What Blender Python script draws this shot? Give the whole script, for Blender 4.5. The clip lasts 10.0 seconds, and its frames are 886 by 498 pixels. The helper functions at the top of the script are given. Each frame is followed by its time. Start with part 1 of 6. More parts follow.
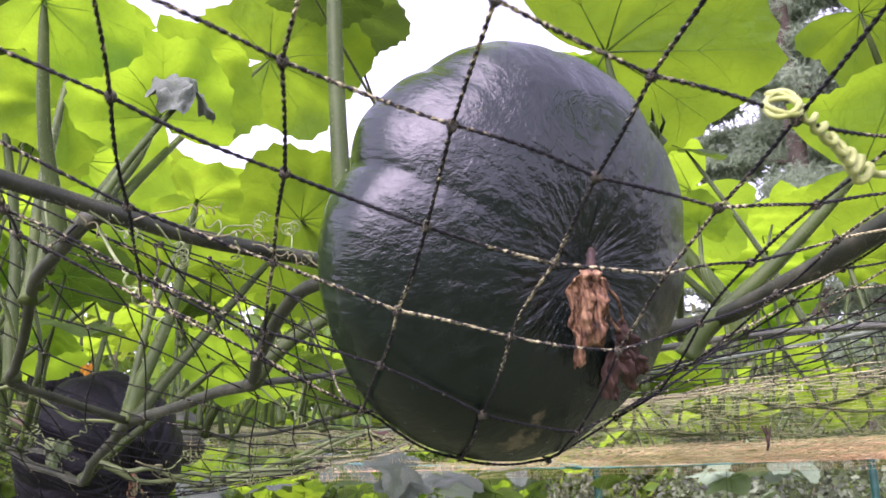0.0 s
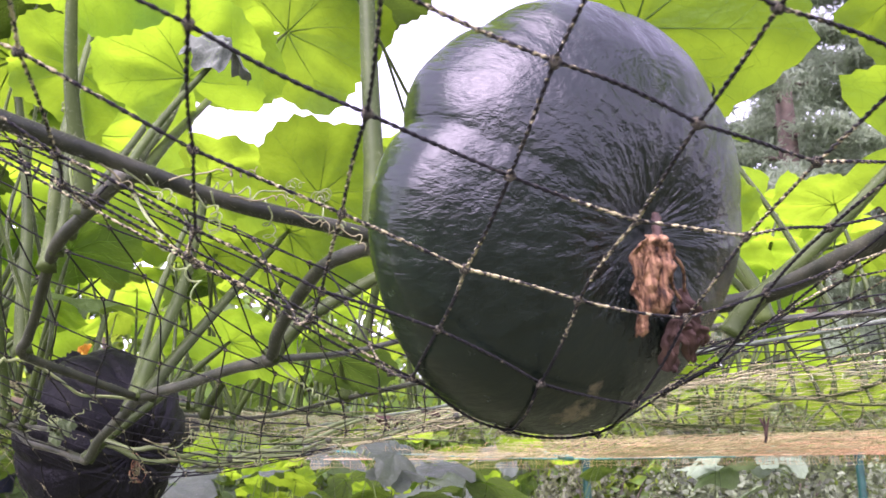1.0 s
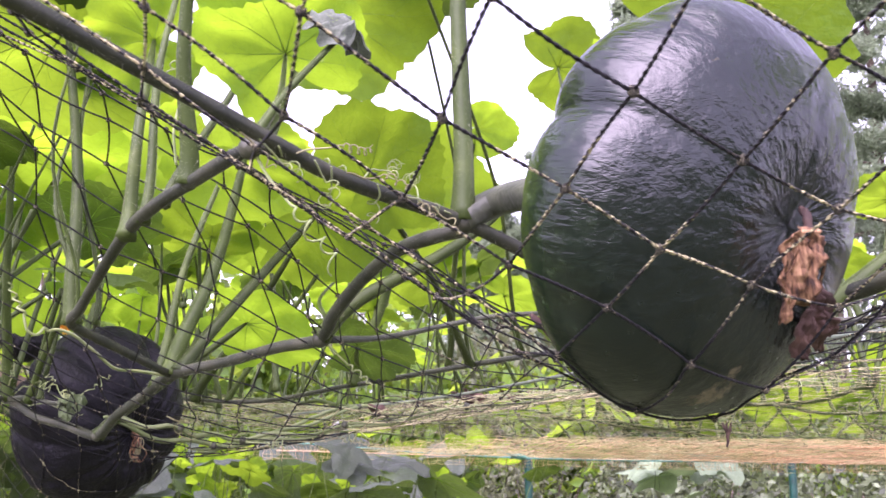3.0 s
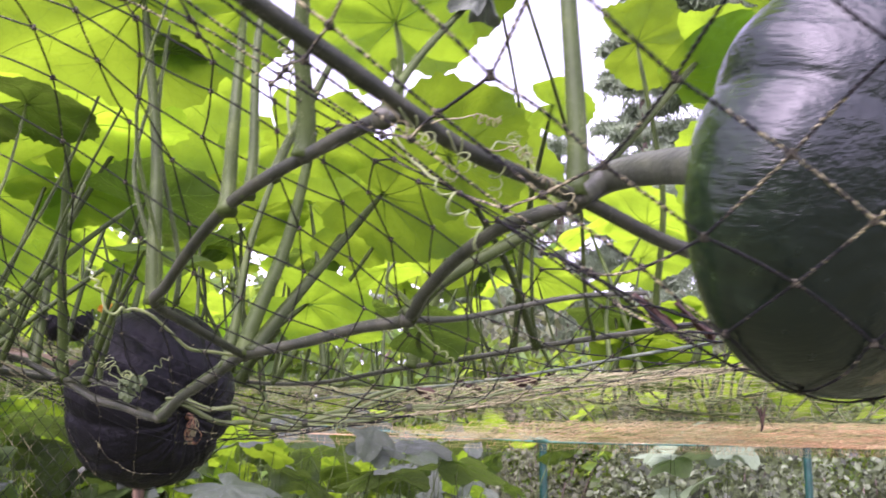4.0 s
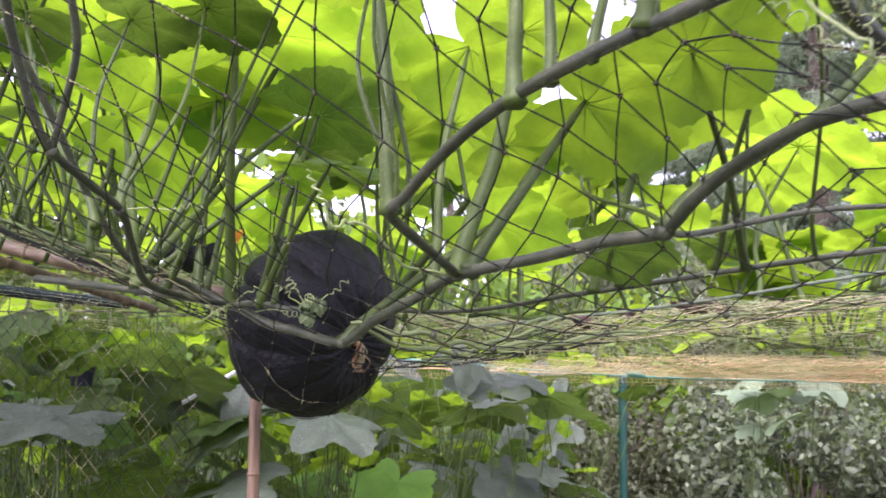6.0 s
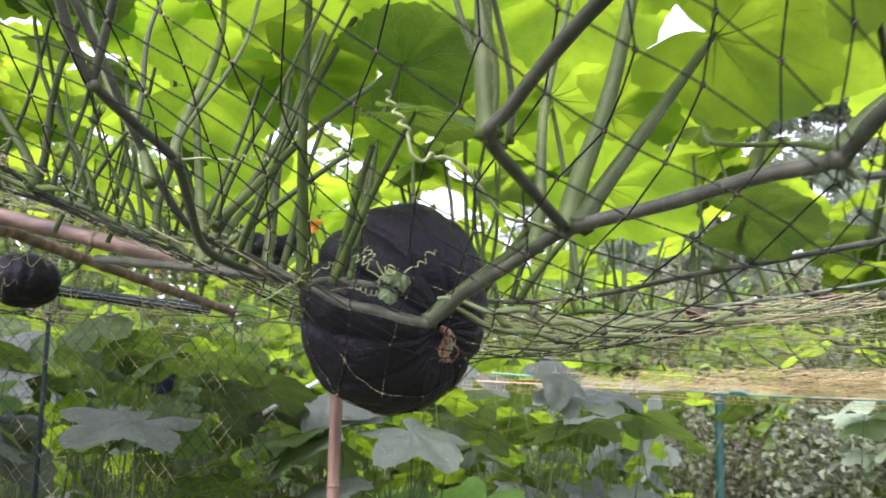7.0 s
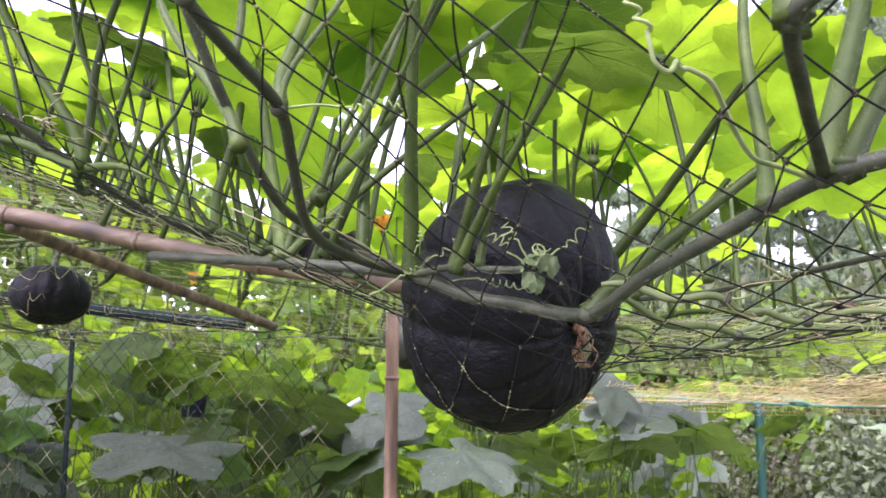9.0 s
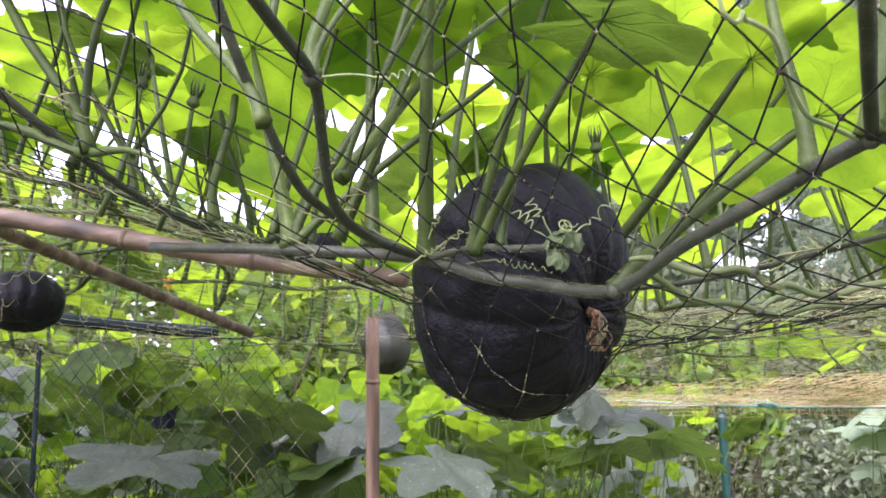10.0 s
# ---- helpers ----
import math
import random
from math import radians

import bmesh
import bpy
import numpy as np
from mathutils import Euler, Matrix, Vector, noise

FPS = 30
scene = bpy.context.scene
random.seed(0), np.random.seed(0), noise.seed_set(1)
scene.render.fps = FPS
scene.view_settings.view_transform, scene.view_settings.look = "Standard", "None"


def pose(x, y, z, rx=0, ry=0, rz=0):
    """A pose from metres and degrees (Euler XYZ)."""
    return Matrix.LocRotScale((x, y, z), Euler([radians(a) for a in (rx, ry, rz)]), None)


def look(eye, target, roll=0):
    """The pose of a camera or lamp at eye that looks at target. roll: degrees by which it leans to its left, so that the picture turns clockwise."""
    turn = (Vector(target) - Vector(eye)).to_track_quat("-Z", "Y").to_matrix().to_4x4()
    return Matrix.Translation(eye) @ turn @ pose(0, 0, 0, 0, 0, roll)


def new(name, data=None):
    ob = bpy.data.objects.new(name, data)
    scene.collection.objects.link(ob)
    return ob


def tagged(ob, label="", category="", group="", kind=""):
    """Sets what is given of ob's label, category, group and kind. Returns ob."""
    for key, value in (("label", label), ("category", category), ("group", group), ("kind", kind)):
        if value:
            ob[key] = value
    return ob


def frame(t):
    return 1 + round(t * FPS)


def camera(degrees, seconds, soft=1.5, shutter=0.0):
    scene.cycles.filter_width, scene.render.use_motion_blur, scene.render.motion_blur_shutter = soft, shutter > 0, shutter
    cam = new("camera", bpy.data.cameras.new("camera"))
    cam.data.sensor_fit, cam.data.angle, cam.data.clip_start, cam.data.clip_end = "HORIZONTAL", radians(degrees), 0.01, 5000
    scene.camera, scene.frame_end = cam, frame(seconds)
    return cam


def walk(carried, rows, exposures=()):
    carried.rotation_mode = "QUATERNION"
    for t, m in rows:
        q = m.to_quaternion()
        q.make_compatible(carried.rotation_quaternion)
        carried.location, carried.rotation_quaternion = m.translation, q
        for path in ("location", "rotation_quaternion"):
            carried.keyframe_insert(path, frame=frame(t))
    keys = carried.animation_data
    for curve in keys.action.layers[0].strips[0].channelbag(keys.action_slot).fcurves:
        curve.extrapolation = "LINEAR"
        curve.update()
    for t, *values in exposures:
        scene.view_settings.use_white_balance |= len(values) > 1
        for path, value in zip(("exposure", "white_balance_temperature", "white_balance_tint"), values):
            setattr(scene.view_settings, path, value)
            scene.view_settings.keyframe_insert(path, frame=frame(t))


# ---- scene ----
from mathutils.bvhtree import BVHTree

cam = camera(49.1, 10.0, shutter=0.5)
cam.data.dof.use_dof, cam.data.dof.focus_distance, cam.data.dof.aperture_fstop = True, 0.5, 52.0
METRES, EYE, TILT, LEAN, TURN = 0.8, 1.45, 12.0, 2.5, 0.0
ROWS = [
    (0.0, 0.0, 0.0, 0.0, 0.0, 0.0, 0.0),
    (0.5, -0.0136, 0.01, -0.0086, -0.17, -0.3, -0.42),
    (1.0, -0.034, 0.0201, -0.0151, -0.7, -0.48, -1.0),
    (1.5, -0.0659, 0.0144, -0.0157, -1.64, -0.5, -1.7),
    (2.0, -0.097, 0.0106, -0.024, -2.85, -0.44, -2.45),
    (3.5, -0.1763, 0.013, -0.0318, -4.49, -0.6, -3.97),
    (4.0, -0.2207, 0.0399, -0.0406, -4.05, -1.37, -3.89),
    (4.5, -0.2551, 0.0608, -0.05, -3.42, -2.41, -3.65),
    (5.0, -0.2728, 0.0726, -0.0554, -2.77, -3.66, -3.5),
    (5.5, -0.3214, 0.0919, -0.0667, -1.88, -4.76, -3.5),
    (6.0, -0.3854, 0.1316, -0.0816, -0.88, -5.22, -3.49),
    (7.5, -0.3955, 0.3638, -0.1988, 6.46, -3.47, -2.77),
    (8.0, -0.4027, 0.4215, -0.2228, 7.4, -3.23, -2.35),
    (8.5, -0.4735, 0.4591, -0.2215, 6.27, -2.92, -2.09),
    (9.0, -0.5343, 0.4758, -0.2129, 4.43, -3.05, -1.88),
    (9.5, -0.5763, 0.46, -0.2226, 2.53, -2.75, -1.7),
    (10.0, -0.591, 0.4814, -0.2456, 1.78, -2.09, -1.38),
]
walk(cam, [(t, pose(0, 0, EYE, TILT, LEAN, TURN) @ pose(METRES * x, METRES * y, METRES * z, 90 + pitch, roll, yaw)) for t, x, y, z, yaw, pitch, roll in ROWS], exposures=[(0.0, 1.94, 6000.0, 47.0), (1.0, 2.24, 6000.0, 52.0), (2.0, 2.42, 6000.0, 54.0), (3.5, 2.09, 6000.0, 53.0), (4.5, 2.02, 6000.0, 50.0), (5.5, 2.06, 5970.0, 45.0), (6.5, 2.11, 6000.0, 38.0), (9.0, 2.23, 5950.0, 37.0), (10.0, 2.18, 5950.0, 37.0)])

# ---------------------------------------------------------------- light
SUN_ELEV, SUN_AZ = radians(52), radians(-150)
world = bpy.data.worlds.new("overcast_sky")
scene.world = world
world.use_nodes = True
wn, wl = world.node_tree.nodes, world.node_tree.links
sky = wn.new("ShaderNodeTexSky")
sky.sky_type, sky.sun_disc = "NISHITA", False
sky.sun_elevation, sky.sun_rotation = SUN_ELEV, SUN_AZ
sky.dust_density, sky.air_density, sky.ozone_density = 2.0, 1.0, 1.5
grey = wn.new("ShaderNodeHueSaturation")
grey.inputs["Saturation"].default_value = 0.30
wl.new(sky.outputs[0], grey.inputs["Color"])
wl.new(grey.outputs[0], wn["Background"].inputs["Color"])
wn["Background"].inputs["Strength"].default_value = 0.15

sun = new("sun", bpy.data.lights.new("sun", "SUN"))
sun.data.energy, sun.data.angle, sun.data.color = 1.45, radians(70), (1.0, 0.98, 0.95)
sun_from = Vector((math.sin(SUN_AZ) * math.cos(SUN_ELEV), math.cos(SUN_AZ) * math.cos(SUN_ELEV), math.sin(SUN_ELEV)))
sun.matrix_world = look(tuple(sun_from * 20), (0, 0, 0))

# ---------------------------------------------------------------- materials


def material(name):
    m = bpy.data.materials.new(name)
    m.use_nodes = True
    return m, m.node_tree.nodes, m.node_tree.links, m.node_tree.nodes["Principled BSDF"]


def noise_node(n, l, scale, detail=4.0, rough=0.55, coords="Object", stretch=None):
    tc = n.new("ShaderNodeTexCoord")
    tex = n.new("ShaderNodeTexNoise")
    tex.inputs["Scale"].default_value, tex.inputs["Detail"].default_value = scale, detail
    tex.inputs["Roughness"].default_value = rough
    src = tc.outputs[coords]
    if stretch:
        mp = n.new("ShaderNodeMapping")
        mp.inputs["Scale"].default_value = stretch
        l.new(src, mp.inputs["Vector"])
        src = mp.outputs[0]
    l.new(src, tex.inputs["Vector"])
    return tex


def ramp(n, l, fac, stops):
    r = n.new("ShaderNodeValToRGB")
    els = r.color_ramp.elements
    while len(els) < len(stops):
        els.new(0.5)
    for e, (p, c) in zip(els, stops):
        e.position, e.color = p, (*c, 1)
    l.new(fac, r.inputs["Fac"])
    return r


def mix_rgb(n, l, fac, a, b, mode="MIX"):
    m = n.new("ShaderNodeMix")
    m.data_type, m.blend_type = "RGBA", mode
    for sock, v in ((m.inputs[0], fac), (m.inputs[6], a), (m.inputs[7], b)):
        if isinstance(v, bpy.types.NodeSocket):
            l.new(v, sock)
        elif isinstance(v, tuple):
            sock.default_value = (*v, 1)
        else:
            sock.default_value = v
    return m.outputs[2]


def bump(n, l, height, strength, dist, normal=None):
    b = n.new("ShaderNodeBump")
    b.inputs["Strength"].default_value, b.inputs["Distance"].default_value = strength, dist
    l.new(height, b.inputs["Height"])
    if normal is not None:
        l.new(normal, b.inputs["Normal"])
    return b.outputs[0]


def plain(name, stops, scale, rough=0.6, bump_scale=None, bump_strength=0.3, bump_dist=0.002, spec=0.5, sheen=0.0, stretch=None, vary=0.0):
    """A mottled surface: colours over a noise, with relief and, where asked, a shift from piece to piece."""
    m, n, l, p = material(name)
    tex = noise_node(n, l, scale, stretch=stretch)
    col = ramp(n, l, tex.outputs["Fac"], stops).outputs[0]
    if vary:
        info = n.new("ShaderNodeObjectInfo")
        mr = n.new("ShaderNodeMapRange")
        mr.inputs["To Min"].default_value, mr.inputs["To Max"].default_value = 1 - vary, 1 + vary
        l.new(info.outputs["Random"], mr.inputs["Value"])
        hs = n.new("ShaderNodeHueSaturation")
        l.new(mr.outputs[0], hs.inputs["Value"])
        l.new(col, hs.inputs["Color"])
        col = hs.outputs[0]
    l.new(col, p.inputs["Base Color"])
    p.inputs["Roughness"].default_value = rough
    p.inputs["Specular IOR Level"].default_value = spec
    if sheen:
        p.inputs["Sheen Weight"].default_value = sheen
        p.inputs["Sheen Roughness"].default_value = 0.4
        p.inputs["Sheen Tint"].default_value = (0.9, 1.0, 0.85, 1)
    fine = noise_node(n, l, bump_scale or scale * 4, stretch=stretch)
    l.new(bump(n, l, fine.outputs["Fac"], bump_strength, bump_dist), p.inputs["Normal"])
    return m


def leaf_material(name, under, through_col, glow, hue_shift=0.0, gloss=0.4, specks=0.0, island=False, spread=(0.40, 1.35), scale=9.0):
    """A blade: a matt green top with fine veins that lets light through."""
    m, n, l, p = material(name)
    tc = n.new("ShaderNodeTexCoord")
    vor = n.new("ShaderNodeTexVoronoi")
    vor.feature = "DISTANCE_TO_EDGE"
    vor.inputs["Scale"].default_value = scale
    l.new(tc.outputs["Object"], vor.inputs["Vector"])
    net_of_veins = ramp(n, l, vor.outputs["Distance"], [(0.0, (1, 1, 1)), (0.035, (0, 0, 0))]).outputs[0]
    blot = noise_node(n, l, 3.0)
    info = n.new("ShaderNodeObjectInfo")
    mr = n.new("ShaderNodeMapRange")
    mr.inputs["To Min"].default_value, mr.inputs["To Max"].default_value = 0.62, 1.30
    if island:
        geo = n.new("ShaderNodeNewGeometry")
        mr.inputs["To Min"].default_value, mr.inputs["To Max"].default_value = spread
        l.new(geo.outputs["Random Per Island"], mr.inputs["Value"])
    else:
        l.new(info.outputs["Random"], mr.inputs["Value"])
    base = ramp(n, l, blot.outputs["Fac"], [(0.3, tuple(c * 0.75 for c in under)), (0.7, under)]).outputs[0]
    base = mix_rgb(n, l, mix_rgb(n, l, 0.35, (0, 0, 0), net_of_veins), base, tuple(min(1, c * 2.2) for c in under))
    if specks:
        dots = noise_node(n, l, 22.0, 2.0)
        base = mix_rgb(n, l, mix_rgb(n, l, specks, (0, 0, 0), ramp(n, l, dots.outputs["Fac"], [(0.66, (0, 0, 0)), (0.72, (1, 1, 1))]).outputs[0]), base, (0.34, 0.36, 0.33))
    hs = n.new("ShaderNodeHueSaturation")
    hs.inputs["Hue"].default_value = 0.5 + hue_shift
    l.new(mr.outputs[0], hs.inputs["Value"])
    l.new(base, hs.inputs["Color"])
    l.new(hs.outputs[0], p.inputs["Base Color"])
    p.inputs["Roughness"].default_value = 0.5
    p.inputs["Specular IOR Level"].default_value = gloss
    fine = noise_node(n, l, 14.0)
    l.new(bump(n, l, fine.outputs["Fac"], 0.35, 0.02), p.inputs["Normal"])
    tr = n.new("ShaderNodeBsdfTranslucent")
    tcol = ramp(n, l, blot.outputs["Fac"], [(0.25, tuple(c * 0.72 for c in through_col)), (0.75, through_col)]).outputs[0]
    tcol = mix_rgb(n, l, mix_rgb(n, l, 0.45, (0, 0, 0), net_of_veins), tcol, tuple(c * 0.45 for c in through_col))
    hs2 = n.new("ShaderNodeHueSaturation")
    l.new(mr.outputs[0], hs2.inputs["Value"])
    l.new(tcol, hs2.inputs["Color"])
    l.new(hs2.outputs[0], tr.inputs["Color"])
    ms = n.new("ShaderNodeMixShader")
    ms.inputs[0].default_value = glow
    l.new(p.outputs[0], ms.inputs[1])
    l.new(tr.outputs[0], ms.inputs[2])
    l.new(ms.outputs[0], n["Material Output"].inputs["Surface"])
    return m


M_LEAF = leaf_material("squash_leaf", (0.060, 0.15, 0.020), (0.41, 0.65, 0.022), 0.57, gloss=0.25)
# dark copy of the leaf: old blades above, painted shade on plants under the net
M_LEAF_DARK = leaf_material("old_and_shaded_squash_leaf", (0.050, 0.086, 0.022), (0.14, 0.24, 0.022), 0.4, gloss=0.16)
# shade under the net and grey sky sheen are put into this leaf colour
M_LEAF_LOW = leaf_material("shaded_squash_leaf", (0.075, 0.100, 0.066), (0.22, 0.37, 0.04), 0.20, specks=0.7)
M_LEAF_GREY = plain("silvery_young_leaf", [(0.3, (0.035, 0.055, 0.030)), (0.7, (0.11, 0.13, 0.095))], 30, 0.7, sheen=0.2)
M_VEIN = leaf_material("leaf_vein", (0.13, 0.24, 0.05), (0.36, 0.58, 0.04), 0.5)
M_STEM = plain("hairy_green_stem", [(0.25, (0.017, 0.020, 0.013)), (0.45, (0.032, 0.038, 0.023)), (0.62, (0.052, 0.056, 0.034)), (0.8, (0.098, 0.100, 0.066))], 45, 0.5, 240, 0.35, 0.0012, spec=0.35, vary=0.15)
M_STALK = plain("leaf_stalk_green", [(0.25, (0.021, 0.036, 0.006)), (0.55, (0.042, 0.066, 0.012)), (0.85, (0.100, 0.132, 0.034))], 28, 0.55, 260, 0.3, 0.001, spec=0.28, vary=0.25)
M_PEDUNCLE = plain("fruit_stem_green", [(0.3, (0.024, 0.030, 0.017)), (0.5, (0.044, 0.052, 0.030)), (0.7, (0.075, 0.085, 0.050))], 60, 0.55, 180, 0.6, 0.002, sheen=0.1)
M_TENDRIL = plain("tendril_green", [(0.3, (0.12, 0.18, 0.045)), (0.7, (0.27, 0.31, 0.12))], 60, 0.55, sheen=0.3)
M_TENDRIL_LIME = plain("lime_tendril", [(0.3, (0.17, 0.21, 0.035)), (0.7, (0.33, 0.37, 0.10))], 90, 0.5, sheen=0.3)
M_STRAW = plain("dried_tendril", [(0.3, (0.13, 0.12, 0.055)), (0.6, (0.25, 0.235, 0.12)), (0.8, (0.18, 0.22, 0.08))], 30, 0.8)
M_DEAD = plain("withered_flower", [(0.34, (0.040, 0.019, 0.010)), (0.46, (0.17, 0.083, 0.038)), (0.62, (0.37, 0.215, 0.105))], 420, 0.8, 900, 1.0, 0.0016, stretch=(1, 1, 0.16))
M_DEAD_LEAF = plain("withered_leaf", [(0.3, (0.022, 0.011, 0.008)), (0.55, (0.065, 0.034, 0.023)), (0.75, (0.13, 0.075, 0.050))], 70, 0.8, 200, 0.7, 0.002)
M_BAMBOO = plain("bamboo_cane", [(0.30, (0.030, 0.017, 0.010)), (0.5, (0.130, 0.075, 0.043)), (0.66, (0.29, 0.20, 0.13))], 34, 0.55, 120, 0.6, 0.0015, stretch=(1, 1, 0.12))
M_BAMBOO_LYING = plain("lying_bamboo_cane", [(0.30, (0.035, 0.023, 0.014)), (0.5, (0.115, 0.074, 0.044)), (0.68, (0.24, 0.18, 0.12))], 34, 0.55, 120, 0.6, 0.0015, stretch=(0.14, 1, 1))
M_STAKE = plain("green_plastic_stake", [(0.3, (0.003, 0.032, 0.023)), (0.7, (0.006, 0.055, 0.038))], 25, 0.4)
M_CORD_TEAL = plain("teal_string", [(0.3, (0.05, 0.22, 0.17)), (0.7, (0.14, 0.36, 0.29))], 40, 0.6)
M_ROPE = plain("grey_green_rope", [(0.3, (0.055, 0.08, 0.05)), (0.7, (0.15, 0.18, 0.125))], 60, 0.7)
M_ORANGE = plain("faded_orange_net", [(0.3, (0.62, 0.34, 0.17)), (0.5, (0.66, 0.43, 0.23)), (0.75, (0.66, 0.52, 0.29))], 4, 0.75)
M_RUNNER = plain("pale_runner", [(0.25, (0.075, 0.100, 0.035)), (0.55, (0.13, 0.165, 0.065)), (0.85, (0.22, 0.25, 0.12))], 30, 0.55, 220, 0.3, 0.001, spec=0.3)
M_BLUE = plain("dark_blue_plastic", [(0.3, (0.004, 0.006, 0.016)), (0.7, (0.010, 0.013, 0.030))], 20, 0.5)
M_STRAW_NET = plain("straw_net", [(0.3, (0.20, 0.19, 0.06)), (0.5, (0.40, 0.36, 0.15)), (0.75, (0.58, 0.48, 0.25))], 5, 0.75)
M_PIPE = plain("white_pipe", [(0.3, (0.38, 0.40, 0.38)), (0.7, (0.6, 0.62, 0.6))], 8, 0.4)
M_RAIL = plain("dark_rail", [(0.3, (0.004, 0.010, 0.009)), (0.7, (0.012, 0.022, 0.020))], 20, 0.8, spec=0.15)
M_BUSH = leaf_material("bush_leaf", (0.11, 0.17, 0.06), (0.32, 0.44, 0.06), 0.4, island=True)
M_BUSH_GREY = leaf_material("silver_bush_leaf", (0.140, 0.175, 0.095), (0.26, 0.34, 0.10), 0.28, island=True, spread=(0.25, 1.35))
M_BUSH_DRY = leaf_material("dry_bush_leaf", (0.125, 0.145, 0.075), (0.28, 0.32, 0.12), 0.35, island=True)
M_NEEDLE = leaf_material("conifer_needles", (0.20, 0.26, 0.16), (0.40, 0.50, 0.30), 0.5, island=True, spread=(0.75, 1.15))
M_BARK = plain("bark", [(0.3, (0.06, 0.045, 0.035)), (0.7, (0.16, 0.12, 0.09))], 12, 0.85, 40, 0.8, 0.01)
M_GROUND = plain("ground_grass", [(0.3, (0.045, 0.038, 0.024)), (0.45, (0.06, 0.075, 0.026)), (0.6, (0.09, 0.12, 0.035)), (0.8, (0.15, 0.14, 0.06))], 9, 0.9, 60, 0.9, 0.03)


def cord_material(name, lo):
    """Black twine with yellow lichen; lo: where the flecks begin."""
    m, n, l, p = material(name)
    tex = noise_node(n, l, 620, 2.0)
    patch = noise_node(n, l, 14, 2.0)
    mul = n.new("ShaderNodeMath")
    mul.operation = "MULTIPLY"
    l.new(tex.outputs["Fac"], mul.inputs[0])
    l.new(patch.outputs["Fac"], mul.inputs[1])
    c = ramp(n, l, mul.outputs[0], [(lo, (0.012, 0.012, 0.013)), (lo + 0.04, (0.06, 0.056, 0.045)), (lo + 0.09, (0.40, 0.37, 0.20))])
    l.new(c.outputs[0], p.inputs["Base Color"])
    p.inputs["Specular IOR Level"].default_value = 0.18
    p.inputs["Roughness"].default_value = 0.6
    wv = n.new("ShaderNodeTexNoise")
    wv.inputs["Scale"].default_value = 900
    tc = n.new("ShaderNodeTexCoord")
    l.new(tc.outputs["Object"], wv.inputs["Vector"])
    l.new(bump(n, l, wv.outputs["Fac"], 0.8, 0.0006), p.inputs["Normal"])
    return m


M_CORD = cord_material("black_net_cord", 0.255)
M_CORD_MID = cord_material("sooty_net_cord", 0.33)
M_CORD_FAR = cord_material("lichened_net_cord", 0.165)


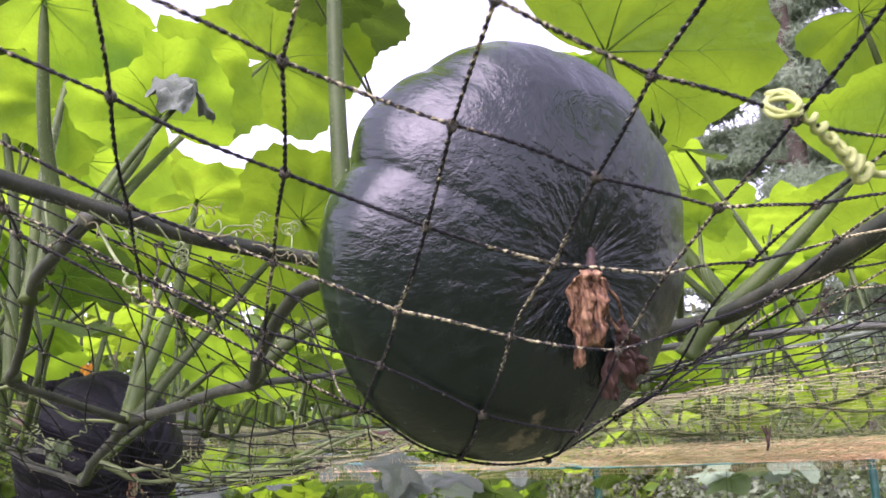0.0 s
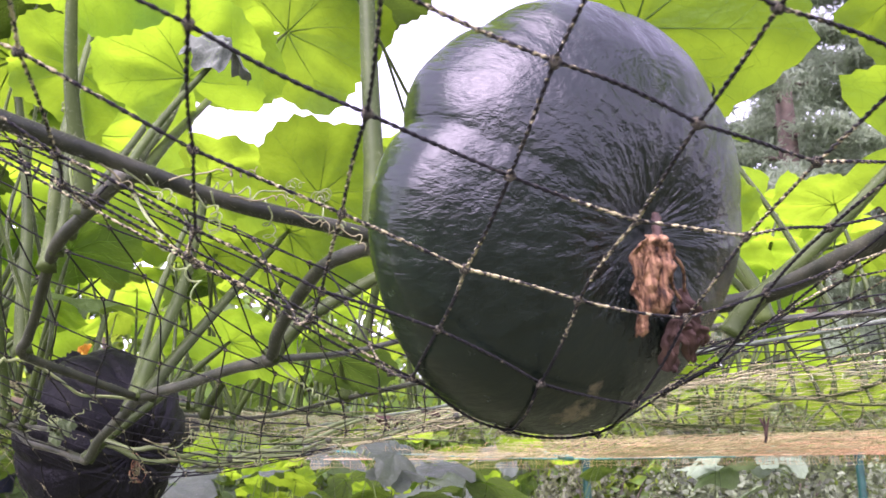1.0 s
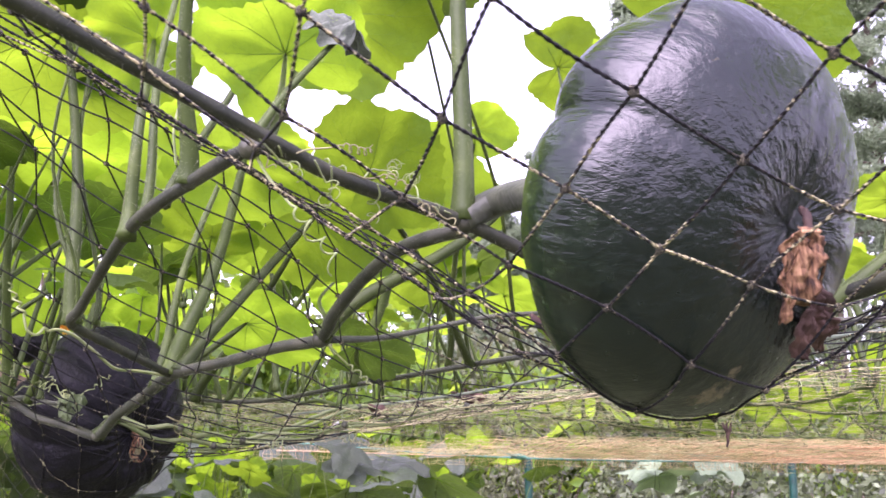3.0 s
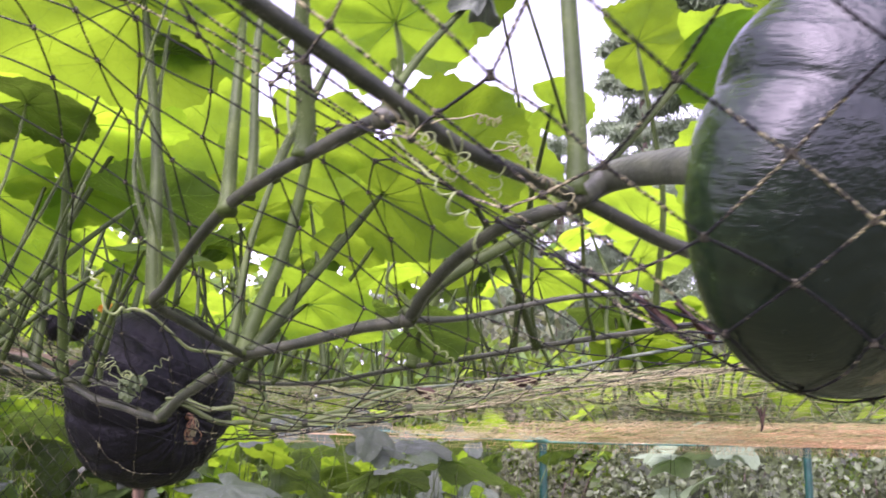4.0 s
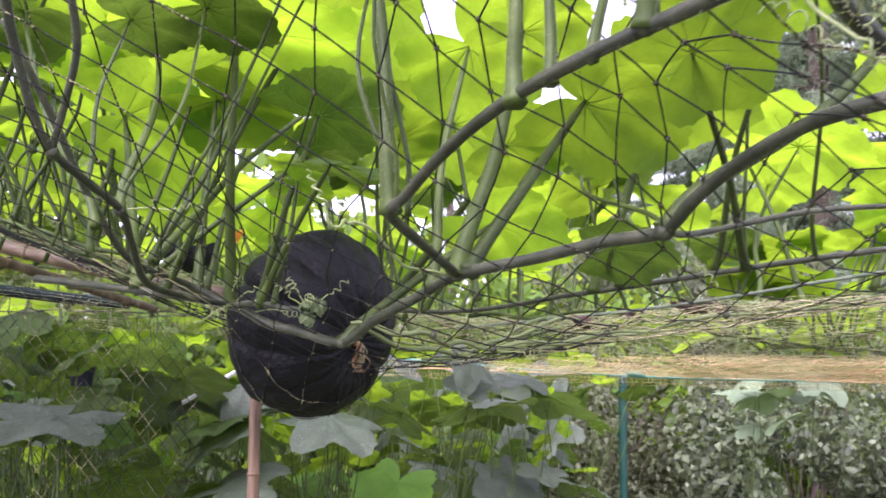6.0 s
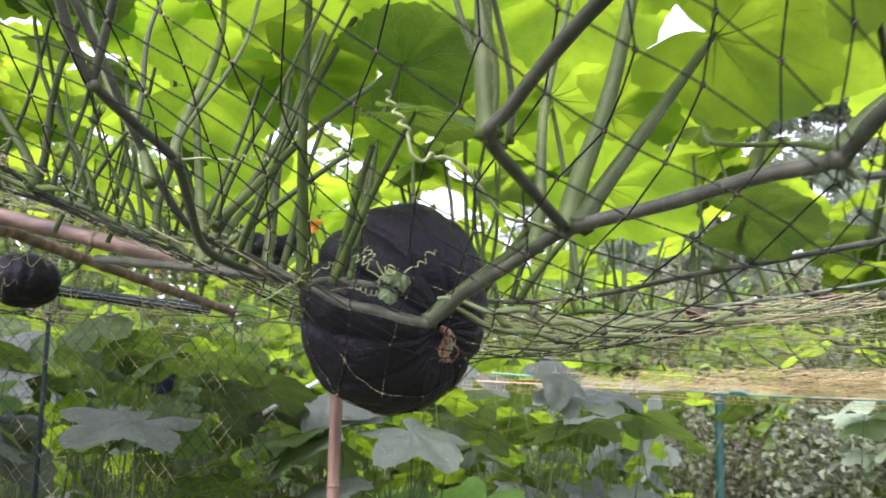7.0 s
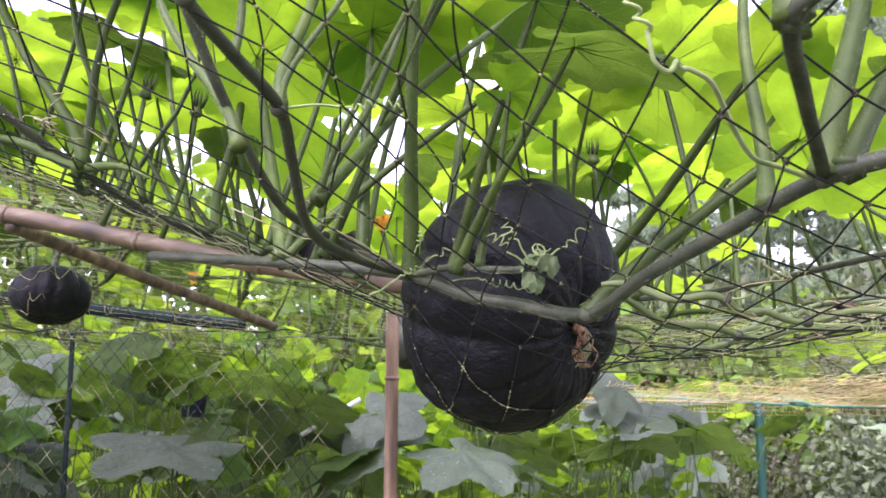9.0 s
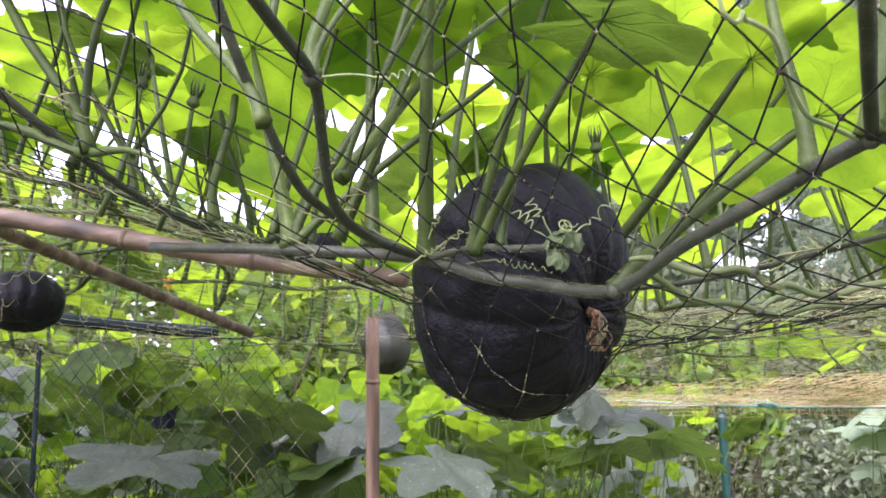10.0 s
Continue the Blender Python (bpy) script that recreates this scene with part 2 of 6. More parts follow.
def skin_green():
    """Dark, glossy rind with green mottling, freckles and fine wrinkles that run round the fruit."""
    m, n, l, p = material("dark_green_rind")
    tc = n.new("ShaderNodeTexCoord")
    big = noise_node(n, l, 11, 3.0)
    small = noise_node(n, l, 120, 5.0, 0.7)
    green = ramp(n, l, small.outputs["Fac"], [(0.38, (0.005, 0.013, 0.006)), (0.52, (0.009, 0.022, 0.008)), (0.66, (0.024, 0.048, 0.014))]).outputs[0]
    dark = ramp(n, l, small.outputs["Fac"], [(0.35, (0.0032, 0.0070, 0.0056)), (0.7, (0.007, 0.013, 0.010))]).outputs[0]
    sep = n.new("ShaderNodeSeparateXYZ")
    l.new(tc.outputs["Object"], sep.inputs[0])
    mr = n.new("ShaderNodeMapRange")
    mr.inputs["From Min"].default_value, mr.inputs["From Max"].default_value = 0.032, -0.022
    l.new(sep.outputs["Z"], mr.inputs["Value"])
    mm = n.new("ShaderNodeMath")
    mm.operation = "MULTIPLY"
    l.new(mr.outputs[0], mm.inputs[0])
    l.new(ramp(n, l, big.outputs["Fac"], [(0.38, (0, 0, 0)), (0.6, (1, 1, 1))]).outputs[0], mm.inputs[1])
    col = mix_rgb(n, l, mm.outputs[0], dark, green)
    scar = noise_node(n, l, 42, 6.0, 0.7)
    smask = ramp(n, l, scar.outputs["Fac"], [(0.70, (0, 0, 0)), (0.74, (1, 1, 1))]).outputs[0]
    col = mix_rgb(n, l, mix_rgb(n, l, 0.35, (0, 0, 0), smask), col, (0.16, 0.14, 0.07))
    spot = Vector((0.555, -0.777, -0.297)).to_track_quat("Z", "Y").to_matrix().to_4x4() @ Matrix.Rotation(0.74, 4, "Z")
    spot = spot.inverted() @ Vector((-0.004, -0.020, -0.0875))
    far = n.new("ShaderNodeVectorMath")
    far.operation = "DISTANCE"
    far.inputs[1].default_value = spot
    l.new(tc.outputs["Object"], far.inputs[0])
    add = n.new("ShaderNodeMath")
    add.operation = "MULTIPLY_ADD"
    l.new(scar.outputs["Fac"], add.inputs[0])
    add.inputs[1].default_value = -0.085
    l.new(far.outputs["Value"], add.inputs[2])
    sh = n.new("ShaderNodeMapRange")
    sh.inputs["From Min"].default_value, sh.inputs["From Max"].default_value = -0.040, -0.031
    sh.inputs["To Min"].default_value, sh.inputs["To Max"].default_value = 1.0, 0.0
    l.new(add.outputs[0], sh.inputs["Value"])
    col = mix_rgb(n, l, sh.outputs[0], col, mix_rgb(n, l, small.outputs["Fac"], (0.02, 0.028, 0.012), (0.17, 0.135, 0.08)))
    l.new(col, p.inputs["Base Color"])
    p.inputs["Roughness"].default_value = 0.36
    l.new(ramp(n, l, small.outputs["Fac"], [(0.3, (0.15,) * 3), (0.7, (0.29,) * 3)]).outputs[0], p.inputs["Roughness"])
    p.inputs["Specular IOR Level"].default_value = 0.5
    wr = noise_node(n, l, 75, 5.0, 0.65, stretch=(1.0, 1.0, 0.16))
    b1 = bump(n, l, wr.outputs["Fac"], 0.65, 0.0036)
    b2 = bump(n, l, small.outputs["Fac"], 0.12, 0.0012, b1)
    # fine pleats that run out from the flower's end
    flat = n.new("ShaderNodeCombineXYZ")
    l.new(sep.outputs["X"], flat.inputs["X"])
    l.new(sep.outputs["Y"], flat.inputs["Y"])
    unit, out = n.new("ShaderNodeVectorMath"), n.new("ShaderNodeVectorMath")
    unit.operation, out.operation = "NORMALIZE", "LENGTH"
    l.new(flat.outputs[0], unit.inputs[0])
    l.new(flat.outputs[0], out.inputs[0])
    lift = n.new("ShaderNodeCombineXYZ")
    l.new(out.outputs["Value"], lift.inputs["Z"])
    stretch = n.new("ShaderNodeVectorMath")
    stretch.operation = "MULTIPLY_ADD"
    l.new(lift.outputs[0], stretch.inputs[0])
    stretch.inputs[1].default_value = (0, 0, 9)
    l.new(unit.outputs[0], stretch.inputs[2])
    pleat = n.new("ShaderNodeTexNoise")
    pleat.inputs["Scale"].default_value, pleat.inputs["Detail"].default_value = 11.0, 4.0
    l.new(stretch.outputs[0], pleat.inputs["Vector"])
    near = n.new("ShaderNodeMapRange")
    near.inputs["From Min"].default_value, near.inputs["From Max"].default_value = 0.030, 0.072
    near.inputs["To Min"].default_value, near.inputs["To Max"].default_value = 1.0, 0.0
    l.new(out.outputs["Value"], near.inputs["Value"])
    front = n.new("ShaderNodeMath")
    front.operation = "GREATER_THAN"
    l.new(sep.outputs["Z"], front.inputs[0])
    front.inputs[1].default_value = 0.0
    fold = n.new("ShaderNodeMath")
    fold.operation = "MULTIPLY"
    l.new(near.outputs[0], fold.inputs[0])
    l.new(pleat.outputs["Fac"], fold.inputs[1])
    fold2 = n.new("ShaderNodeMath")
    fold2.operation = "MULTIPLY"
    l.new(fold.outputs[0], fold2.inputs[0])
    l.new(front.outputs[0], fold2.inputs[1])
    l.new(bump(n, l, fold2.outputs[0], 0.6, 0.0035, b2), p.inputs["Normal"])
    return m


def skin_black():
    m, n, l, p = material("black_rind")
    small = noise_node(n, l, 95, 5.0, 0.7)
    big = noise_node(n, l, 9, 3.0)
    a = ramp(n, l, small.outputs["Fac"], [(0.35, (0.0016, 0.0015, 0.0034)), (0.7, (0.0042, 0.0040, 0.0078))]).outputs[0]
    b = ramp(n, l, small.outputs["Fac"], [(0.35, (0.0028, 0.0026, 0.0042)), (0.7, (0.0078, 0.0068, 0.0105))]).outputs[0]
    c = mix_rgb(n, l, big.outputs["Fac"], a, b)
    sp = noise_node(n, l, 60, 6.0, 0.75)
    c = mix_rgb(n, l, mix_rgb(n, l, 0.5, (0, 0, 0), ramp(n, l, sp.outputs["Fac"], [(0.68, (0, 0, 0)), (0.73, (1, 1, 1))]).outputs[0]), c, (0.22, 0.17, 0.10))
    l.new(c, p.inputs["Base Color"])
    p.inputs["Roughness"].default_value = 0.5
    p.inputs["Specular IOR Level"].default_value = 0.24
    wart = noise_node(n, l, 48, 5.0, 0.65)
    l.new(bump(n, l, wart.outputs["Fac"], 0.8, 0.007), p.inputs["Normal"])
    return m


M_RIND_GREEN, M_RIND_BLACK = skin_green(), skin_black()
M_RIND_DULL = plain("dull_green_rind", [(0.3, (0.010, 0.013, 0.007)), (0.7, (0.028, 0.030, 0.016))], 20, 0.5)

# ---------------------------------------------------------------- helpers of the scene


def finish(bm, mat, smooth=True, name="mesh"):
    me = bpy.data.meshes.new(name)
    bm.to_mesh(me)
    bm.free()
    for m in mat if isinstance(mat, (list, tuple)) else [mat]:
        me.materials.append(m)
    if smooth:
        me.polygons.foreach_set("use_smooth", [True] * len(me.polygons))
    return me


def from_arrays(verts, faces, mat, smooth=True, name="mesh", slots=None):
    me = bpy.data.meshes.new(name)
    me.from_pydata([tuple(v) for v in verts], [], [tuple(int(i) for i in f) for f in faces])
    for m in mat if isinstance(mat, (list, tuple)) else [mat]:
        me.materials.append(m)
    if slots is not None:
        me.polygons.foreach_set("material_index", slots)
    if smooth:
        me.polygons.foreach_set("use_smooth", [True] * len(me.polygons))
    return me


def part(name, me, parent, label="", m=None):
    ob = new(name, me)
    ob.parent = parent
    if m is not None:
        ob.matrix_basis = m
    if label:
        ob["label"] = label
    return ob


def thing(name, label, category, group="", kind="", at=(0, 0, 0)):
    ob = new(name)
    ob.location = at
    ob.empty_display_size = 0.05
    return tagged(ob, label, category, group, kind)


def smooth_path(points, steps):
    """Points along a curve through the given ones (Catmull-Rom)."""
    p = [np.array(q, float) for q in points]
    p = [2 * p[0] - p[1], *p, 2 * p[-1] - p[-2]]
    out = []
    for i in range(1, len(p) - 2):
        a, b, c, d = p[i - 1], p[i], p[i + 1], p[i + 2]
        for s in range(steps):
            t = s / steps
            out.append(0.5 * (2 * b + (c - a) * t + (2 * a - 5 * b + 4 * c - d) * t**2 + (3 * b - a - 3 * c + d) * t**3))
    out.append(p[-2])
    return np.array(out)


def tube(path, radii, sides=8, ridges=0.0, caps=True, rough=0.0, rng=None):
    """Vertices and faces of a round bar along a path; ridges: how far every second edge stands proud."""
    path = np.asarray(path, float)
    n = len(path)
    radii = np.broadcast_to(np.asarray(radii, float), (n,))
    tang = np.gradient(path, axis=0)
    tang /= np.linalg.norm(tang, axis=1)[:, None] + 1e-12
    up = np.array([0.0, 0.0, 1.0]) if abs(tang[0][2]) < 0.9 else np.array([1.0, 0.0, 0.0])
    verts, faces = [], []
    side = np.cross(tang[0], up)
    for i in range(n):
        side = side - tang[i] * (side @ tang[i])
        side /= np.linalg.norm(side) + 1e-12
        other = np.cross(tang[i], side)
        for k in range(sides):
            a = 2 * math.pi * k / sides
            r = radii[i] * (1 + (ridges if k % 2 else -ridges))
            if rough and rng is not None:
                r *= 1 + rng.uniform(-rough, rough)
            verts.append(path[i] + r * (math.cos(a) * side + math.sin(a) * other))
    for i in range(n - 1):
        for k in range(sides):
            k2 = (k + 1) % sides
            faces.append((i * sides + k, i * sides + k2, (i + 1) * sides + k2, (i + 1) * sides + k))
    if caps:
        faces.append(tuple(range(sides - 1, -1, -1)))
        faces.append(tuple((n - 1) * sides + k for k in range(sides)))
    return verts, faces


def tubes_mesh(list_of, mat, name="mesh"):
    """One mesh of several bars: (path, radii, sides) each."""
    vs, fs = [], []
    for path, radii, sides in list_of:
        v, f = tube(path, radii, sides)
        o = len(vs)
        vs += v
        fs += [tuple(i + o for i in q) for q in f]
    return from_arrays(vs, fs, mat, True, name)


def tube_mesh(path, radii, mat, sides=8, ridges=0.0, name="mesh", rough=0.0, seed=0):
    v, f = tube(path, radii, sides, ridges, True, rough, random.Random(seed))
    return from_arrays(v, f, mat, True, name)


# ---------------------------------------------------------------- the fruits' and the net's shapes
FRUIT_A = (np.array([0.035, 0.430, 1.537]), np.array([0.555, -0.777, -0.297]), 0.056, 0.0945)
FRUIT_B = (np.array([-0.428, 1.243, 1.465]), np.array([0.74, -0.58, -0.33]), 0.084, 0.108)


def fruit_lower(fruit, x, y, grow=0.0):
    """The height of a fruit's underside over a place; far above where there is none."""
    c, a, ra, rb = fruit
    a = a / np.linalg.norm(a)
    ra, rb = ra + grow, rb + grow
    q = np.eye(3) / rb**2 + np.outer(a, a) * (1 / ra**2 - 1 / rb**2)
    dx, dy = x - c[0], y - c[1]
    b = 2 * (q[0, 2] * dx + q[1, 2] * dy)
    k = q[0, 0] * dx * dx + 2 * q[0, 1] * dx * dy + q[1, 1] * dy * dy - 1
    d = b * b - 4 * q[2, 2] * k
    return np.where(d > 0, c[2] + (-b - np.sqrt(np.maximum(d, 0))) / (2 * q[2, 2]), 9.0)


# heights at which the net hangs: tied up at its edges, pulled down by vines and fruits
HANG_NEAR = np.array([
    (0.006, 0.243, 1.534), (0.092, 0.280, 1.522), (-0.082, 0.242, 1.547), (-0.141, 0.305, 1.537), (-0.064, 0.342, 1.500),
    (0.027, 0.354, 1.489), (-0.021, 0.374, 1.484), (0.015, 0.390, 1.466), (-0.030, 0.422, 1.467), (-0.068, 0.399, 1.490), (0.060, 0.440, 1.448), (0.117, 0.387, 1.506), (0.151, 0.460, 1.508), (-0.145, 0.621, 1.578), (-0.104, 0.633, 1.561),
    (-0.200, 0.676, 1.574), (-0.297, 0.593, 1.628), (-0.385, 0.610, 1.635), (-0.288, 0.683, 1.567), (-0.138, 0.753, 1.508)])
HANG_FAR = np.array([
    (-0.341, 0.869, 1.491), (-0.382, 0.810, 1.526), (-0.457, 0.905, 1.522), (-0.560, 0.928, 1.542), (-0.400, 1.055, 1.452), (-0.410, 1.150, 1.420),
    (0.006, 1.327, 1.492), (0.166, 1.772, 1.500), (-0.670, 1.290, 1.520), (-1.060, 1.600, 1.640), (-0.750, 1.500, 1.566), (-0.930, 2.380, 1.556), (-1.500, 2.700, 1.530),
    (0.470, 3.560, 1.400), (-1.000, 3.500, 1.440), (0.900, 1.000, 1.530), (0.700, 0.200, 1.560), (-1.200, 0.400, 1.700), (2.200, 3.600, 1.370)])
HANG = np.concatenate([HANG_NEAR, HANG_FAR])


def plate(r2):
    return np.where(r2 > 0, 0.5 * r2 * np.log(np.maximum(r2, 1e-12)), 0.0)


_d2 = ((HANG[:, None, :2] - HANG[None, :, :2]) ** 2).sum(-1)
_p = np.c_[np.ones(len(HANG)), HANG[:, :2]]
_a = np.block([[plate(_d2) + 2e-4 * np.eye(len(HANG)), _p], [_p.T, np.zeros((3, 3))]])
SHEET = np.linalg.solve(_a, np.r_[HANG[:, 2], 0, 0, 0])


def net_height(x, y, bare=False):
    """The height of the net over a place: a stretched sheet that hangs under the fruits."""
    x, y = np.asarray(x, float), np.asarray(y, float)
    d2 = (x[..., None] - HANG[:, 0]) ** 2 + (y[..., None] - HANG[:, 1]) ** 2
    z = plate(d2) @ SHEET[: len(HANG)] + SHEET[-3] + SHEET[-2] * x + SHEET[-1] * y
    z = np.clip(z, 1.34, 1.75)
    return z if bare else np.minimum(z, np.minimum(fruit_lower(FRUIT_A, x, y, 0.0035), fruit_lower(FRUIT_B, x, y, 0.004)))


# ---------------------------------------------------------------- ground and distance
def build_ground():
    nx = 60
    g = np.linspace(-1, 1, nx)
    g = np.sign(g) * np.abs(g) ** 2.5 * 400
    vs = [(x, y, 0.05 * noise.noise((x * 0.4, y * 0.4, 0))) for y in g for x in g]
    fs = [(j * nx + i, j * nx + i + 1, (j + 1) * nx + i + 1, (j + 1) * nx + i) for j in range(nx - 1) for i in range(nx - 1)]
    tagged(new("ground", from_arrays(vs, fs, M_GROUND)), "rough garden soil with short grass and weeds", "ground", kind="structure")


build_ground()


def leaf_cloud(rng, centres, sizes, mat, name, fold=0.25, long=1.6):
    """Many small folded leaves, two quads each, one at each centre."""
    n = len(centres)
    d = rng.normal(size=(n, 3))
    d /= np.linalg.norm(d, axis=1)[:, None]
    e = np.cross(d, rng.normal(size=(n, 3)))
    e /= np.linalg.norm(e, axis=1)[:, None]
    u = np.cross(d, e)
    s = np.asarray(sizes)[:, None]
    c = np.asarray(centres)
    pts = [c - d * s * long * 0.5, c + e * s * 0.5 + u * s * fold, c + d * s * long * 0.5, c - e * s * 0.5 + u * s * fold]
    vs = np.stack(pts, 1).reshape(-1, 3)
    k = np.arange(n) * 4
    fs = np.concatenate([np.stack([k, k + 1, k + 2], 1), np.stack([k, k + 2, k + 3], 1)])
    return from_arrays(vs, fs, mat, True, name)


def bush(x, y, w, h, mat, label, seed, count=2600, leaf=0.05, z0=0.0):
    rng = np.random.default_rng(seed)
    t = thing("bush", label, "bush", "bushes behind the trellis", at=(x, y, 0))
    for k in range(9):
        a, r = rng.uniform(0, 6.28), rng.uniform(0.2, 0.9)
        top = (math.cos(a) * r * w * 0.5, math.sin(a) * r * w * 0.4, h * rng.uniform(0.6, 0.95))
        part("branch", tube_mesh(smooth_path([(0.05 * k - 0.2, 0, 0), (top[0] * 0.4, top[1] * 0.4, top[2] * 0.5), top], 4), np.linspace(0.016, 0.004, 9), M_BARK, 5), t)
    lumps = np.c_[rng.uniform(-0.5, 0.5, 26) * w, rng.uniform(-0.4, 0.4, 26) * w, z0 + rng.uniform(0.1, 0.95, 26) * (h - z0)]
    rad = rng.uniform(0.14, 0.3, 26) * min(w, h)
    k = rng.integers(0, 26, count)
    off = rng.normal(size=(count, 3))
    off *= (rng.uniform(0.4, 1, count) ** 0.5 / np.linalg.norm(off, axis=1))[:, None]
    c = lumps[k] + off * rad[k][:, None]
    c[:, 2] = np.maximum(c[:, 2], 0.03)
    part("foliage", leaf_cloud(rng, c, rng.uniform(0.6, 1.3, count) * leaf, mat, "foliage"), t)
    return t


def conifer(x, y, h, w, seed, mat=M_NEEDLE, count=75000, grow=1.0, label="grey-green conifer tree with drooping branches"):
    rng = np.random.default_rng(seed)
    t = thing("conifer_tree", label, "tree", "conifers behind the garden", at=(x, y, 0))
    part("trunk", tube_mesh(smooth_path([(0, 0, 0), (0.05, 0, h * 0.5), (0, 0, h)], 6), np.linspace(0.2, 0.02, 13), M_BARK, 8), t)
    cs = []
    nb = 46
    for k in range(nb):
        f = (k + 0.5) / nb
        z = h * (0.05 + 0.92 * f)
        a = k * 2.4 + rng.uniform(-0.4, 0.4)
        ln = w * (1.02 - f) ** 0.8 * rng.uniform(0.65, 1.1)
        tip = np.array([math.cos(a) * ln, math.sin(a) * ln, z - 0.12 * ln + 0.25 * rng.uniform(-1, 1)])
        path = smooth_path([(0, 0, z), (tip[0] * 0.5, tip[1] * 0.5, z + 0.05 * ln), tip], 3)
        part("limb", tube_mesh(path, np.linspace(0.05 * (1.1 - f), 0.008, len(path)), M_BARK, 4), t)
        m = max(30, int(0.5 * count / nb * (1.5 - f)))
        s = rng.uniform(0.15, 1, m) ** 0.7
        p = np.stack([np.interp(s * (len(path) - 1), range(len(path)), path[:, i]) for i in range(3)], 1)
        spread = 0.10 + 0.22 * ln * (1.05 - s)
        cs.append(p + rng.normal(size=(m, 3)) * np.c_[spread, spread, spread * 0.45] * 0.7)
    c = np.concatenate(cs)
    part("crown", leaf_cloud(rng, c, rng.uniform(0.016, 0.032, len(c)) * grow, mat, "crown", 0.1, 5.0), t)


conifer(4.5, 11.5, 12.0, 2.3, 1, count=190000)
conifer(6.2, 12.5, 13.0, 2.8, 2, count=190000)
conifer(1.9, 14.0, 5.2, 2.3, 3, count=110000)
conifer(8.6, 12.0, 12.0, 2.8, 4, count=60000)
conifer(6.0, 15.5, 13.0, 3.2, 8, count=150000)
conifer(3.2, 16.5, 7.0, 2.8, 9, count=70000)
for k, (x, y, h) in enumerate(((5.8, 20.0, 12.0), (7.4, 19.0, 15.0), (10.2, 18.0, 14.0), (2.6, 21.0, 7.0), (12.5, 15.0, 12.0))):
    conifer(x, y, h, 3.4, 40 + k, count=30000, grow=3.2)
conifer(0.2, 16.5, 5.4, 2.2, 6, count=20000)

# brighter, yellower copy of bush_leaf: the sunlight is put into the leaf colour
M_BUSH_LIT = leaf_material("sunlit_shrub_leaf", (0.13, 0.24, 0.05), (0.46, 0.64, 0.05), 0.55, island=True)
bush(2.40, 6.95, 1.6, 1.25, M_BUSH_GREY, "silvery-leaved bush with pale, almost white leaves", 11, 7500, 0.040)
bush(3.75, 7.3, 1.6, 1.2, M_BUSH_GREY, "silvery-leaved bush with pale, almost white leaves", 12, 7000, 0.040)
bush(1.15, 7.3, 1.3, 1.35, M_BUSH_DRY, "olive-brown bush with thin dry twigs", 13, 8000, 0.030)
bush(-0.5, 6.8, 1.4, 1.35, M_BUSH, "loose green bush with small leaves", 14, 6000, 0.036)
bush(1.3, 8.6, 1.9, 1.9, M_BUSH_DRY, "olive-brown bush with thin dry twigs", 15, 9000, 0.04)
bush(3.6, 8.8, 2.2, 1.9, M_BUSH, "loose green bush with small leaves", 16, 9000, 0.04)
bush(-2.0, 7.0, 2.0, 1.6, M_BUSH, "loose green bush with small leaves", 17, 4200, 0.06)
bush(-3.8, 6.6, 2.2, 1.7, M_BUSH, "loose green bush with small leaves", 18, 4200, 0.06)
bush(5.2, 7.8, 2.0, 1.6, M_BUSH, "loose green bush with small leaves", 19, 3200, 0.06)
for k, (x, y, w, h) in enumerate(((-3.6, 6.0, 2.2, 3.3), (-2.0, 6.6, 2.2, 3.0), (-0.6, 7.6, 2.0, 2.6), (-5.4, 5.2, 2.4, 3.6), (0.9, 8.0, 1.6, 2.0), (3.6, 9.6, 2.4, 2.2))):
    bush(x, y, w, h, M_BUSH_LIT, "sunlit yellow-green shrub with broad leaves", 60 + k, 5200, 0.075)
bush(-6.4, 8.6, 3.2, 3.0, M_BUSH, "tall green hedge bush", 23, 5000, 0.08)
bush(-3.0, 8.8, 2.8, 2.9, M_BUSH, "tall green hedge bush", 24, 5000, 0.08)
bush(-8.6, 7.0, 3.2, 3.2, M_BUSH, "tall green hedge bush", 25, 5000, 0.08)
bush(2.3, 10.0, 3.0, 2.6, M_BUSH_DRY, "tall olive-yellow hedge bush", 20, 5000, 0.08)
bush(-1.2, 10.5, 3.2, 2.4, M_BUSH, "tall green hedge bush", 21, 5000, 0.08)
bush(-4.6, 10.0, 3.2, 2.4, M_BUSH, "tall green hedge bush", 22, 5000, 0.08)

# ---------------------------------------------------------------- leaf blades


